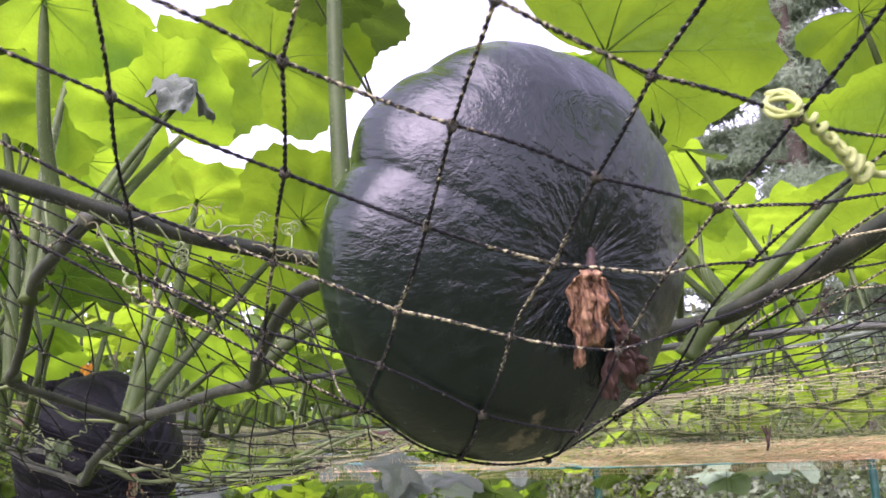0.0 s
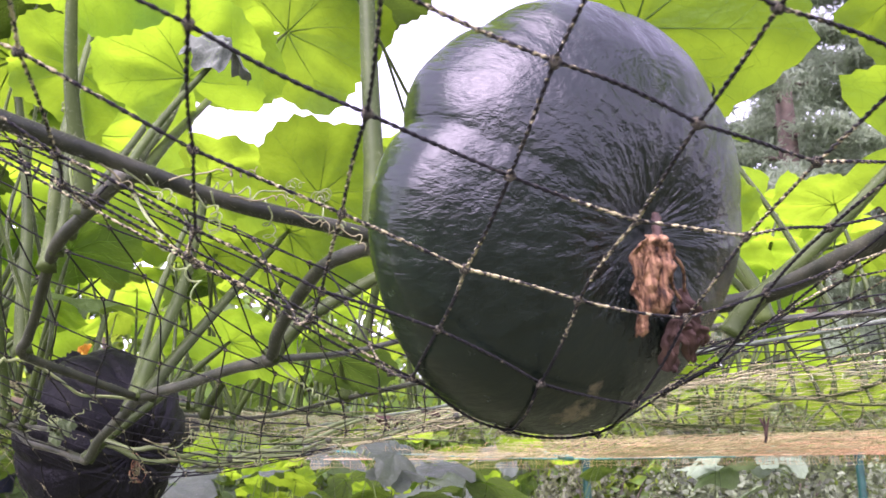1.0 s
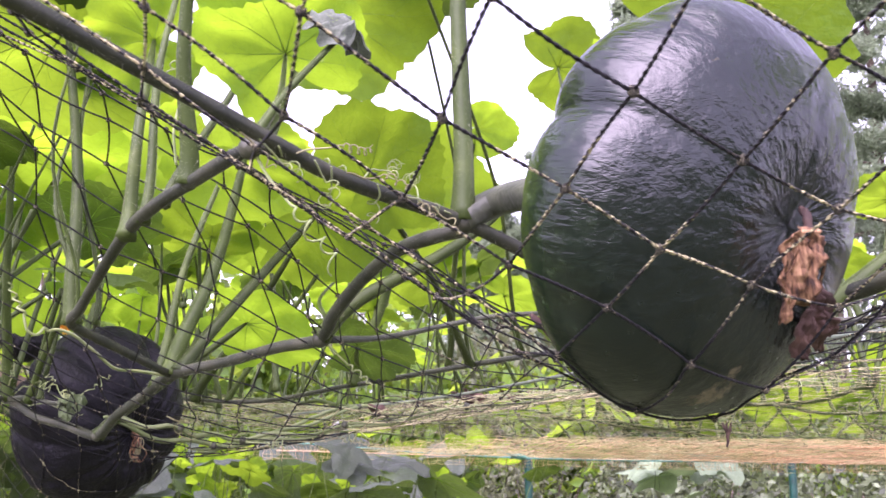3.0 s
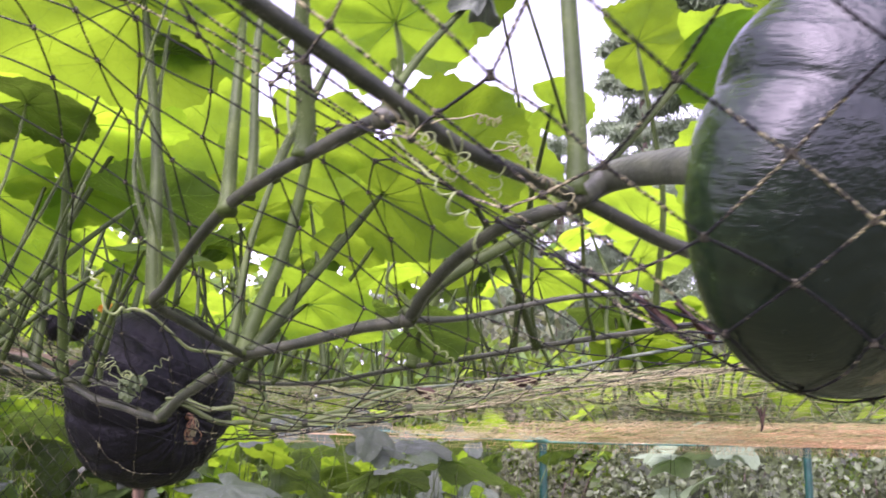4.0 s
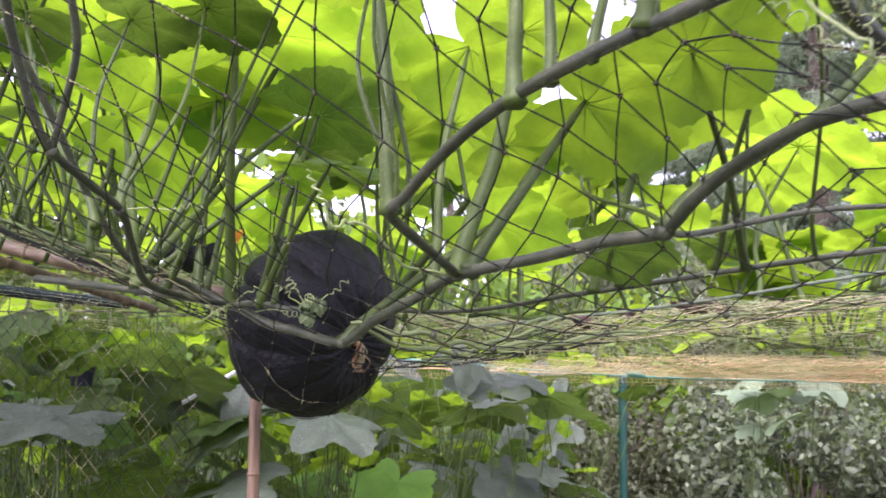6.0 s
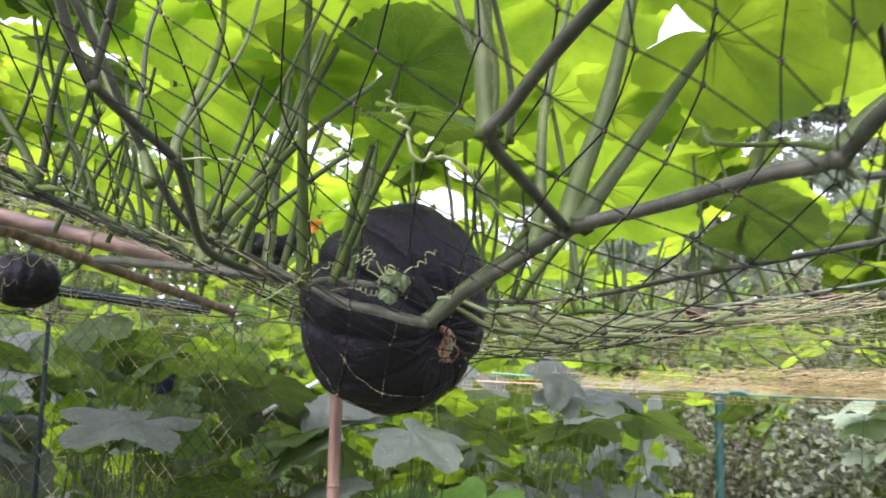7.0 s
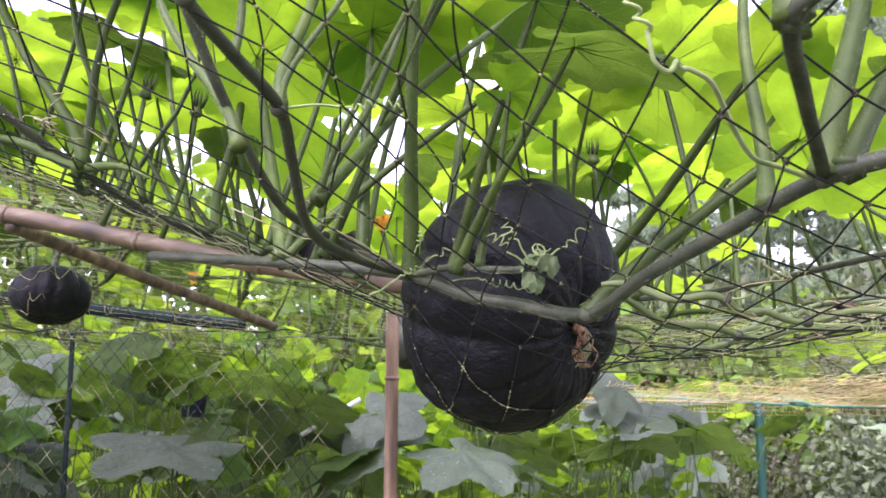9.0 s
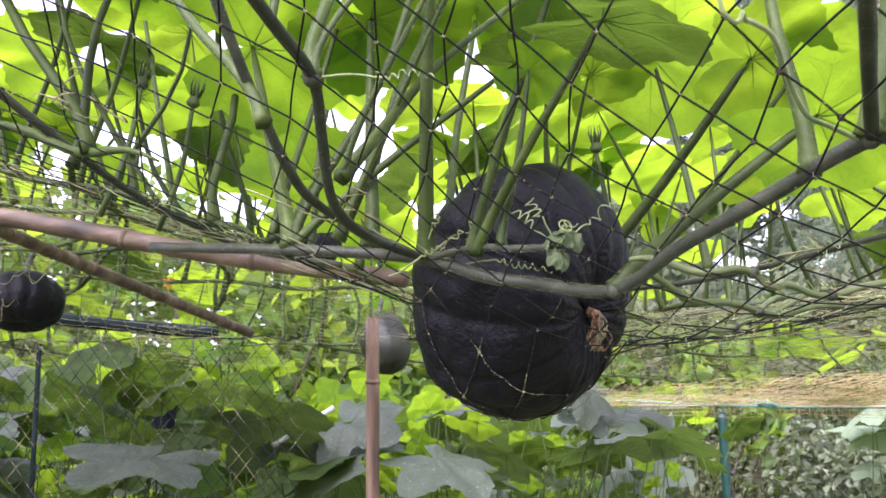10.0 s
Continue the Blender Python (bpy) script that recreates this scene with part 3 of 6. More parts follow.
def blade_mesh(seed, mat, rings=9, arms=72, droop=0.10, lobe=0.070):
    """A round, shallowly lobed, toothed squash leaf of radius about 1, its stalk's end at the origin, its tip along +y."""
    rng = random.Random(seed)
    ph = [rng.uniform(0, 6.28) for _ in range(6)]
    vein_at = [0.0, 0.62, -0.62, 1.28, -1.28, 2.05, -2.05]
    vs, fs, slots = [(0, 0, 0)], [], []

    def outline(a):
        a = (a + math.pi) % (2 * math.pi) - math.pi
        b = abs(a)
        r = 1.02 - 0.42 * (b / math.pi) ** 1.6
        r += lobe * (1.9 * abs(math.cos(a * 2.5)) ** 1.3 - 1.05 if lobe < 0.1 else 2.2 * abs(math.cos(a * 2.5)) ** 1.5 - 1.1) + 0.05 * math.sin(2 * a + ph[0]) + 0.035 * math.sin(3 * a + ph[5])
        if b > 2.45:
            r *= 1 - 0.90 * ((b - 2.45) / (math.pi - 2.45)) ** 1.1
        return r

    def height(r, a):
        fold = min(abs(((a - v + math.pi) % (2 * math.pi)) - math.pi) for v in vein_at)
        z = -droop * r * r + 0.055 * r * min(fold, 0.35) / 0.35
        z += 0.05 * r * math.sin(3 * a + ph[1]) + 0.035 * r * math.sin(7 * a + ph[2]) * r
        z += 0.10 * noise.noise((r * math.cos(a) * 2.2 + ph[3], r * math.sin(a) * 2.2, ph[4]))
        return z

    for j in range(1, rings + 1):
        f = (j / rings) ** 0.85
        for k in range(arms):
            a = -math.pi + 2 * math.pi * (k + 0.5) / arms
            r = outline(a) * f
            if j == rings:
                r *= 1 + (0.024 if k % 2 else -0.014) + rng.uniform(-0.020, 0.020)
            vs.append((math.sin(a) * r, math.cos(a) * r, height(r, a)))
    for k in range(arms):
        k2 = (k + 1) % arms
        fs.append((0, 1 + k2, 1 + k))
        for j in range(rings - 1):
            o = 1 + j * arms
            fs.append((o + k, o + k2, o + arms + k2, o + arms + k))
    slots = [0] * len(fs)
    for v in vein_at:
        lim = outline(v) * 0.93
        pts = [(math.sin(v) * r, math.cos(v) * r, height(r, v) - 0.008) for r in np.linspace(0.02, lim, 8)]
        tv, tf = tube(pts, 0.0014 + 0.0070 * np.linspace(1, 0, 8) ** 2.0, 5)
        o = len(vs)
        vs += [tuple(q) for q in tv]
        fs += [tuple(i + o for i in q) for q in tf]
        slots += [1] * len(tf)
        for s in (-1, 1):
            for r0 in (0.35, 0.6):
                r1, a1 = min(lim, r0 + 0.30), v + s * 0.30
                pts = [(math.sin(v + (a1 - v) * q) * (r0 + (r1 - r0) * q) , math.cos(v + (a1 - v) * q) * (r0 + (r1 - r0) * q), height(r0 + (r1 - r0) * q, v + (a1 - v) * q) - 0.004) for q in (0, 0.35, 0.7, 1)]
                tv, tf = tube(pts, np.linspace(0.0016, 0.0008, 4), 4)
                o = len(vs)
                vs += [tuple(q) for q in tv]
                fs += [tuple(i + o for i in q) for q in tf]
                slots += [1] * len(tf)
    me = from_arrays(vs, fs, [mat, M_VEIN], True, "blade", slots)
    return me


BLADES = [blade_mesh(s, M_LEAF, droop=d) for s, d in ((1, 0.05), (2, 0.14), (3, 0.10), (4, 0.2), (5, -0.06), (6, 0.12))]
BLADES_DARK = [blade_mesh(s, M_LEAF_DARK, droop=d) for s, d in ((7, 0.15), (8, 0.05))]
BLADES_PALE = [blade_mesh(s, leaf_material("pale_broad_leaf", (0.22, 0.30, 0.17), (0.36, 0.50, 0.18), 0.3), droop=0.2, lobe=0.19) for s in (21, 22)]
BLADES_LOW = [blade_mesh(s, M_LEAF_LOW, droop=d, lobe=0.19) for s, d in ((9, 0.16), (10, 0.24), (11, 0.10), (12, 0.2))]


def blade_pose(at, normal, heading, size):
    """Turns a blade so that its upper side faces normal and its tip points near heading."""
    n = Vector(normal).normalized()
    h = Vector(heading)
    h = (h - n * h.dot(n)).normalized()
    x = h.cross(n)
    m = Matrix((x, h, n)).transposed().to_4x4()
    return Matrix.Translation(at) @ m @ Matrix.Scale(size, 4)


M_HAIR = plain("pale_hairs", [(0.3, (0.26, 0.29, 0.17)), (0.7, (0.40, 0.43, 0.29))], 50, 0.7)


def hairs(parent, path, radii, seed, density=9000, length=0.0016):
    """Fine pale hairs standing out from a stem."""
    rng = np.random.default_rng(seed)
    path, radii = np.asarray(path, float), np.broadcast_to(radii, (len(path),))
    ln = np.r_[0, np.cumsum(np.linalg.norm(np.diff(path, axis=0), axis=1))]
    n = int(ln[-1] * density)
    d = rng.uniform(0, ln[-1], n)
    p = np.stack([np.interp(d, ln, path[:, i]) for i in range(3)], 1)
    t = np.gradient(path, axis=0)
    t = np.stack([np.interp(d, ln, t[:, i]) for i in range(3)], 1)
    t /= np.linalg.norm(t, axis=1)[:, None]
    o = rng.normal(size=(n, 3))
    o -= t * (o * t).sum(1)[:, None]
    o /= np.linalg.norm(o, axis=1)[:, None]
    r = np.interp(d, ln, radii)[:, None]
    h = length * rng.uniform(0.5, 1.2, n)[:, None]
    w = 0.00008
    vs = np.stack([p + o * r * 0.93 - t * w, p + o * r * 0.93 + t * w, p + o * (r + h) + t * rng.normal(size=(n, 1)) * 0.0004], 1).reshape(-1, 3)
    ob = part("hair_coat", from_arrays(vs, np.arange(3 * n).reshape(-1, 3), M_HAIR), parent)
    ob["kind"] = "stuff"


def stalk(vine, base, top, radius=0.0065, bend=0.02, seed=0, sides=10, ridges=0.10, fine=True, sag=0.0):
    """A leaf stalk from the vine up to its blade, a little bent, ridged."""
    rng = random.Random(seed)
    b, t = Vector(base), Vector(top)
    mid = (b + t) / 2 + Vector((rng.uniform(-1, 1), rng.uniform(-1, 1), 0)) * bend - Vector((0, 0, sag))
    low = b + (t - b) * 0.12 + Vector((0, 0, 0.004))
    path = smooth_path([b, low, mid, t], 5 if fine else 3)
    f = np.linspace(0, 1, len(path))
    rad = (radius * (1.16 - 0.62 * f) + radius * 0.28 * np.exp(-f * 18)) * (1 - 0.55 * np.exp(-(1 - f) * 30))
    ob = part("leaf_stalk", tube_mesh(path, rad, M_STALK, sides, ridges), vine)
    if fine:
        hairs(ob, path, rad, seed, 7000, 0.0013)
    return ob


def leaf(vine, base, top, size, normal, heading, kind=0, blades=None, radius=0.0065, bend=0.02, seed=0, fine=True, label="", sag=0.0):
    s = stalk(vine, base, top, radius, bend, seed, 10 if fine else 6, 0.10, fine, sag)
    meshes = blades or BLADES
    part("leaf_blade", meshes[kind % len(meshes)], s, label, blade_pose(top, normal, heading, size))
    return s


def vine_stem(vine, points, r0, r1, steps=8, seed=0, name="stem"):
    path = smooth_path(points, steps)
    f = np.linspace(0, 1, len(path))
    rng = np.random.default_rng(seed)
    rad = 0.87 * (r0 + (r1 - r0) * f) * (1 + 0.05 * np.convolve(rng.normal(size=len(path)), [0.25, 0.5, 0.25], "same"))
    ob = part(name, tube_mesh(path, rad, M_STEM, 12, 0.05), vine)
    hairs(ob, path, rad, seed)
    return ob


def tendril(parent, start, way, length, radius=0.0011, coils=3, coil_r=0.008, seed=0, mat=None):
    """A thin tendril: straight first, then wound up into a loose coil."""
    rng = random.Random(seed)
    w = Vector(way).normalized()
    side = w.orthogonal().normalized()
    side.rotate(Matrix.Rotation(rng.uniform(0, 6.28), 3, w))
    up = w.cross(side)
    pts = []
    n = 14 + coils * 10
    for i in range(n):
        f = i / (n - 1)
        p = Vector(start) + w * length * (f if f < 0.45 else 0.45 + (f - 0.45) * 0.6)
        g = max(0.0, (f - 0.4) / 0.6)
        a = g * coils * 2 * math.pi
        c = coil_r * min(1, g * 3) * (1 - 0.45 * g)
        p = p + (side * (math.cos(a) - 1) + up * math.sin(a)) * c + Vector((0, 0, -0.05 * length * f * f))
        p = p + Vector((noise.noise((f * 3 + seed, 0, 0)), noise.noise((0, f * 3 + seed, 0)), noise.noise((0, 0, f * 3 + seed)))) * length * 0.08
        pts.append(p)
    return part("tendril", tube_mesh(pts, np.linspace(radius, radius * 0.45, n), mat or M_TENDRIL, 6), parent)


def bud(parent, base, top, size=0.011):
    """A closed flower bud on a thin stalk, with pointed sepals."""
    b, t = Vector(base), Vector(top)
    st = part("bud_stalk", tube_mesh(smooth_path([b, (b + t) / 2 + Vector((0.006, 0, 0)), t], 4), np.linspace(0.0030, 0.0022, 9), M_STALK, 6), parent)
    w = (t - b).normalized()
    prof = [(0.0, 0.25), (0.12, 0.6), (0.35, 0.85), (0.6, 0.7), (1.0, 0.5), (1.6, 0.28), (2.2, 0.08)]
    path = [t + w * h * size for h, _ in prof]
    bd = part("bud", tube_mesh(path, [r * size * 0.7 for _, r in prof], M_STALK, 10, 0.12), st)
    for k in range(5):
        a = k * 1.256
        side = w.orthogonal().normalized()
        side.rotate(Matrix.Rotation(a, 3, w))
        p = [t + w * size * 1.0 + side * size * 0.35, t + w * size * 1.9 + side * size * 0.6, t + w * size * 2.7 + side * size * 0.5]
        part("sepal", tube_mesh(p, [size * 0.12, size * 0.08, size * 0.01], M_STALK, 4), bd)


# ---------------------------------------------------------------- fruits


def fruit_mesh(fruit, mat, grooves, spin, depth, pinch, seed, rough=0.012, nu=176, nv=88, ends=(0.3, 1.0), wrinkle=0.0, cone=0.96, lean=0.0):
    """A flattened, ribbed squash about its own z axis, which runs from the stem's end up to the flower's end.
    grooves: the degrees at which the furrows run, and their depth; ends: their weight at the flower's and at the stem's end; lean: how far it is squeezed out of round."""
    _, _, ra, rb = fruit
    order = sorted(((g - math.degrees(spin)) % 360, w) for g, w in grooves)
    cut, deep = np.radians([g for g, _ in order]), np.array([w for _, w in order])
    us = 2 * np.pi * np.arange(nu) / nu
    i = np.searchsorted(cut, us, "right")
    lo, hi = np.where(i > 0, cut[i - 1], cut[-1] - 2 * np.pi), np.where(i < len(cut), cut[i % len(cut)], cut[0] + 2 * np.pi)
    part_way = (us - lo) / (hi - lo)
    swell = np.sin(np.pi * part_way)
    deep = np.where(part_way < 0.5, deep[i - 1], deep[i % len(cut)])
    vs, fs = [], []
    for j in range(nv + 1):
        t = math.pi * j / nv
        s, c = math.sin(t), math.cos(t)
        k = min(1.0, max(0.0, (t - 0.7) / 1.3))
        weight = ends[0] + (ends[1] - ends[0]) * k * k * (3 - 2 * k)
        s2, c2 = abs(s) ** (cone if c < 0 else 0.96), math.copysign(abs(c) ** 0.96, c)
        for i in range(nu):
            u = us[i]
            cu, su = math.cos(u), math.sin(u)
            rib = 1 - depth * deep[i] * (1 - swell[i]) ** 1.7 * weight * (0.35 + 0.65 * s) * (1 + 0.6 * noise.noise((cu * 2, su * 2, seed)))
            n1 = noise.noise((cu * s * 1.7 + seed, su * s * 1.7, c * 1.7))
            n2 = noise.noise((cu * s * 5 + seed, su * s * 5, c * 5))
            r = rb * s2 * rib * (1 + rough * 2.2 * n1 + rough * 0.6 * n2 + lean * math.cos(2 * (u + spin - 1.92)))
            dim = pinch * math.exp(-((s / 0.30) ** 2))
            z = ra * c2 * (1 - dim) * (1 + rough * n1)
            z *= 1 - (1 - rib) * 0.6 * abs(c)
            if wrinkle:
                near = math.exp(-(((t - 0.34) / 0.34) ** 2))
                z += wrinkle * near * (0.6 * noise.noise((cu * 5, su * 5, t * 1.2 + seed)) + 0.4 * noise.noise((cu * 11, su * 11, t * 1.5))) * ra
                r += wrinkle * near * noise.noise((cu * 6, su * 6, t * 1.2 + 5.0)) * rb * 0.5
            vs.append((r * cu, r * su, z))
    for j in range(nv):
        for i in range(nu):
            i2 = (i + 1) % nu
            fs.append((j * nu + i, (j + 1) * nu + i, (j + 1) * nu + i2, j * nu + i2))
    return from_arrays(vs, fs, mat)


def fruit_pose(fruit, spin=0.0):
    c, a, _, _ = fruit
    q = Vector(a).to_track_quat("Z", "Y").to_matrix().to_4x4()
    return Matrix.Translation(c) @ q @ Matrix.Rotation(spin, 4, "Z")


def papery(parent, points, widths, seed, mat, name="dried_petal"):
    """A withered, lengthwise creased strip along a path."""
    path = smooth_path(points, 9)
    n, k = len(path), 25
    w = np.interp(np.linspace(0, 1, n), np.linspace(0, 1, len(widths)), widths)
    side, out = np.array((0.90, 0.42, 0.0)), np.array((0.42, -0.90, 0.0))
    vs, fs = [], []
    for j in range(n):
        f = j / (n - 1)
        for i in range(k):
            g = i / (k - 1) - 0.5
            crease = 0.16 * math.sin(g * 26 + seed + 1.5 * noise.noise((f * 3, seed, 0))) + 0.10 * math.sin(g * 55 + seed * 3)
            lump = 0.5 * noise.noise((g * 3 + seed * 7, f * 4, 0)) + 0.22 * noise.noise((g * 9, f * 12, seed)) + 0.35 * math.cos(g * 5)
            q = path[j] + side * w[j] * (g + 0.10 * noise.noise((g * 2, f * 5, seed * 3))) + out * w[j] * (crease + lump) * (0.4 + 0.6 * min(1, f * 3))
            if j == n - 1:
                q = q + np.array((0, 0, 0.0022 * noise.noise((g * 9, seed, 1))))
            vs.append(q)
    for j in range(n - 1):
        for i in range(k - 1):
            o = j * k + i
            fs.append((o, o + 1, o + k + 1, o + k))
    ob = part(name, from_arrays(vs, fs, mat), parent)
    sol = ob.modifiers.new("thickness", "SOLIDIFY")
    sol.thickness = 0.0003
    return ob


RIND_A = fruit_mesh(FRUIT_A, M_RIND_GREEN, ((160, 1.0), (213, 0.35), (258, 0.25), (300, 0.4), (338, 0.4), (15, 0.6), (52, 0.7), (90, 0.25), (126, 0.25)), 0.74, 0.10, 0.17, 3.3, 0.016, 300, 120, (0.45, 1.0), 0.020, 0.98)
RIND_B = fruit_mesh(FRUIT_B, M_RIND_BLACK, ((8, 1.3), (34, 1.6), (58, 1.6), (80, 1.4), (108, 1.1), (132, 1.1), (160, 1.4), (195, 0.7), (226, 0.5), (252, 0.6), (280, 0.5), (306, 0.8), (334, 1)), 0.36, 0.10, 0.22, 8.1, 0.022, 240, 110, (0.75, 0.7), 0.045, 0.98, 0.03)
SKINS = []
for rind, fruit, spin in ((RIND_A, FRUIT_A, 0.74), (RIND_B, FRUIT_B, 0.36)):
    m = fruit_pose(fruit, spin)
    SKINS.append(BVHTree.FromPolygons([m @ v.co for v in rind.vertices], [tuple(f.vertices) for f in rind.polygons]))


def under_skin(p, gap=0.0014):
    """A point of the net, lowered where it would run through a fruit."""
    for skin in SKINS:
        hit = skin.ray_cast(Vector((p[0], p[1], 1.2)), Vector((0, 0, 1)))[0]
        if hit is not None and p[2] > hit.z - gap:
            p[2] = hit.z - gap
    return p


def petal(rng, start, down, width, mat, parent, name="dried_petal"):
    """A limp, crumpled strip of a withered flower."""
    n, k = 22, 11
    vs, fs = [], []
    side = Vector(down).orthogonal().normalized()
    side.rotate(Matrix.Rotation(rng.uniform(0, 6.28), 3, Vector(down).normalized()))
    nor = Vector(down).normalized().cross(side)
    ph = rng.uniform(0, 50)
    for j in range(n):
        f = j / (n - 1)
        w = width * (0.35 + 0.9 * f ** 0.6) * (1.0 if f < 0.8 else 1 - 0.5 * (f - 0.8) / 0.2)
        for i in range(k):
            g = i / (k - 1) - 0.5
            p = Vector(start) + Vector(down) * f + side * g * w
            p += nor * width * (0.34 * math.sin(g * 9 + ph) + 0.5 * noise.noise((g * 3 + ph, f * 3, 0)))
            p += nor * width * 0.10 * math.sin(g * 34 + ph + 2 * noise.noise((f * 4, ph, 0)))
            p += side * width * 0.25 * noise.noise((g * 2, f * 4 + ph, 3)) + Vector(down) * 0.10 * noise.noise((g * 5 + ph, 2, f))
            vs.append(p)
    for j in range(n - 1):
        for i in range(k - 1):
            a = j * k + i
            fs.append((a, a + 1, a + k + 1, a + k))
    ob = part(name, from_arrays(vs, fs, mat), parent)
    sol = ob.modifiers.new("thickness", "SOLIDIFY")
    sol.thickness = 0.0004
    return ob


# ---------------------------------------------------------------- the vines in front
NODE_A = Vector((-0.056, 0.576, 1.564))
J2, J1 = Vector((-0.146, 0.755, 1.511)), Vector((-0.278, 0.879, 1.491))
JF, JL = Vector((-0.380, 1.047, 1.440)), Vector((-0.508, 1.152, 1.480))
NB, NN = Vector((-0.210, 0.532, 1.571)), Vector((-0.328, 0.750, 1.519))
UPN, DY = Vector((-0.170, 0.472, 1.574)), Vector((-0.560, 0.928, 1.546))

main_vine = thing("squash_vine", "thick hairy squash vine bearing the large squash, lying on the net", "vine", "vines on the net")
vine_stem(main_vine, [(-0.50, -0.05, 1.61), (-0.299, 0.25, 1.593), (-0.232, 0.35, 1.584), (-0.166, 0.45, 1.575), (-0.127, 0.508, 1.570), NODE_A, (0.03, 0.600, 1.535), (0.134, 0.55, 1.515), (0.175, 0.47, 1.526), (0.192, 0.40, 1.537), (0.25, 0.2, 1.57)], 0.0040, 0.0066, 8, 1)
vine_stem(main_vine, [NODE_A + Vector((0.002, 0.004, -0.004)), (-0.079, 0.600, 1.557), (-0.097, 0.640, 1.555), (-0.118, 0.690, 1.543), (-0.135, 0.725, 1.526), J2, (-0.179, 0.790, 1.508), (-0.224, 0.835, 1.500), J1, (-0.309, 0.930, 1.477), (-0.349, 0.990, 1.458), JF, (-0.425, 1.090, 1.451), (-0.463, 1.112, 1.460), JL, (-0.60, 1.19, 1.495), (-0.76, 1.27, 1.515)], 0.0052, 0.0050, 6, 2, "side_stem")
vine_stem(main_vine, [(-0.150, 0.474, 1.572), UPN, NB, (-0.238, 0.572, 1.566), (-0.262, 0.620, 1.562), (-0.284, 0.668, 1.554), (-0.303, 0.706, 1.542), (-0.318, 0.731, 1.528), NN, (-0.310, 0.800, 1.508), J1], 0.0044, 0.0040, 6, 3, "side_stem")
vine_stem(main_vine, [J2 + Vector((0.004, 0.004, 0)), (-0.09, 0.86, 1.525), (0.0, 0.87, 1.545), (0.06, 0.83, 1.545)], 0.0032, 0.0022, 6, 4, "side_stem")


def swelling(vine, at, r, seed):
    """The thickened joint from which stalks and tendrils spring."""
    bm = bmesh.new()
    bmesh.ops.create_icosphere(bm, subdivisions=3, radius=r)
    for v in bm.verts:
        v.co *= 1 + 0.35 * noise.noise(v.co * 60 + Vector((seed, 0, 0)))
    part("joint", finish(bm, M_STEM), vine, "", Matrix.Translation(at) @ Matrix.Scale(0.82, 4))


for k, (q, r) in enumerate(((NODE_A, 0.0085), (J2, 0.0075), (J1, 0.0062), (JF, 0.007), (JL, 0.007), (NB, 0.0055), (NN, 0.0055), (UPN, 0.0068))):
    swelling(main_vine, q, r, k * 3.1)

# stalks and blades of the main vine: base, top, size, normal, heading
AWAY, FLAT, TO_US = (0.1, 0.62, 0.78), (0.05, 0.2, 0.97), (-0.1, -0.35, 0.93)
leaf(main_vine, NODE_A, (-0.052, 0.59, 1.93), 0.13, (0.1, 0.3, 0.95), (0.5, 0.8, 0), 1, radius=0.0060, bend=0.006, seed=1)
leaf(main_vine, J2, (0.108, 0.80, 1.749), 0.055, AWAY, (0.8, 0.2, 0.1), 2, radius=0.0056, bend=0.004, seed=2, sag=0.020)
leaf(main_vine, NB, (-0.207, 0.49, 1.703), 0.050, (0.1, 0.55, 0.8), (0.3, 0.3, 0.3), 3, radius=0.0050, bend=0.008, seed=3)
leaf(main_vine, (-0.245, 0.588, 1.561), (-0.235, 0.64, 1.778), 0.055, (-0.2, 0.6, 0.75), (-0.6, 0.2, 0.2), 4, radius=0.0030, bend=0.01, seed=4)
leaf(main_vine, J1, (-0.225, 0.90, 1.70), 0.060, (0.1, 0.5, 0.85), (0.6, 0.5, 0.2), 5, radius=0.0070, bend=0.02, seed=5)
leaf(main_vine, NN, (-0.353, 0.76, 1.76), 0.12, (-0.1, 0.5, 0.86), (-0.6, 0.3, 0.1), 0, radius=0.0055, bend=0.008, seed=6)
leaf(main_vine, JL, (-0.494, 1.060, 1.742), 0.125, (-0.2, 0.40, 0.90), (0.35, -0.85, 0.42), 1, radius=0.0060, bend=0.006, seed=7)
leaf(main_vine, (-0.50, 1.36, 1.500), (-0.455, 1.47, 1.835), 0.165, (0.0, 0.62, 0.78), (0.35, -0.75, 0.65), 1, radius=0.0050, bend=0.010, seed=8)
leaf(main_vine, JF, (-0.235, 1.06, 1.56), 0.075, (0.2, 0.5, 0.8), (0.6, 0.4, 0.2), 2, radius=0.0056, bend=0.01, seed=8)
leaf(main_vine, (-0.270, 0.872, 1.492), (-0.16, 0.97, 1.66), 0.085, (0.2, 0.6, 0.75), (0.7, 0.3, 0.2), 3, radius=0.006, bend=0.02, seed=9)
leaf(main_vine, (0.135, 0.53, 1.496), (0.232, 0.50, 1.592), 0.06, (0.3, 0.6, 0.7), (0.8, -0.1, 0.1), 4, radius=0.0055, bend=0.006, seed=10)
leaf(main_vine, (0.200, 0.375, 1.541), (0.238, 0.375, 1.70), 0.075, (0.3, 0.5, 0.8), (0.5, 0.5, 0.1), 5, radius=0.0052, bend=0.006, seed=11)

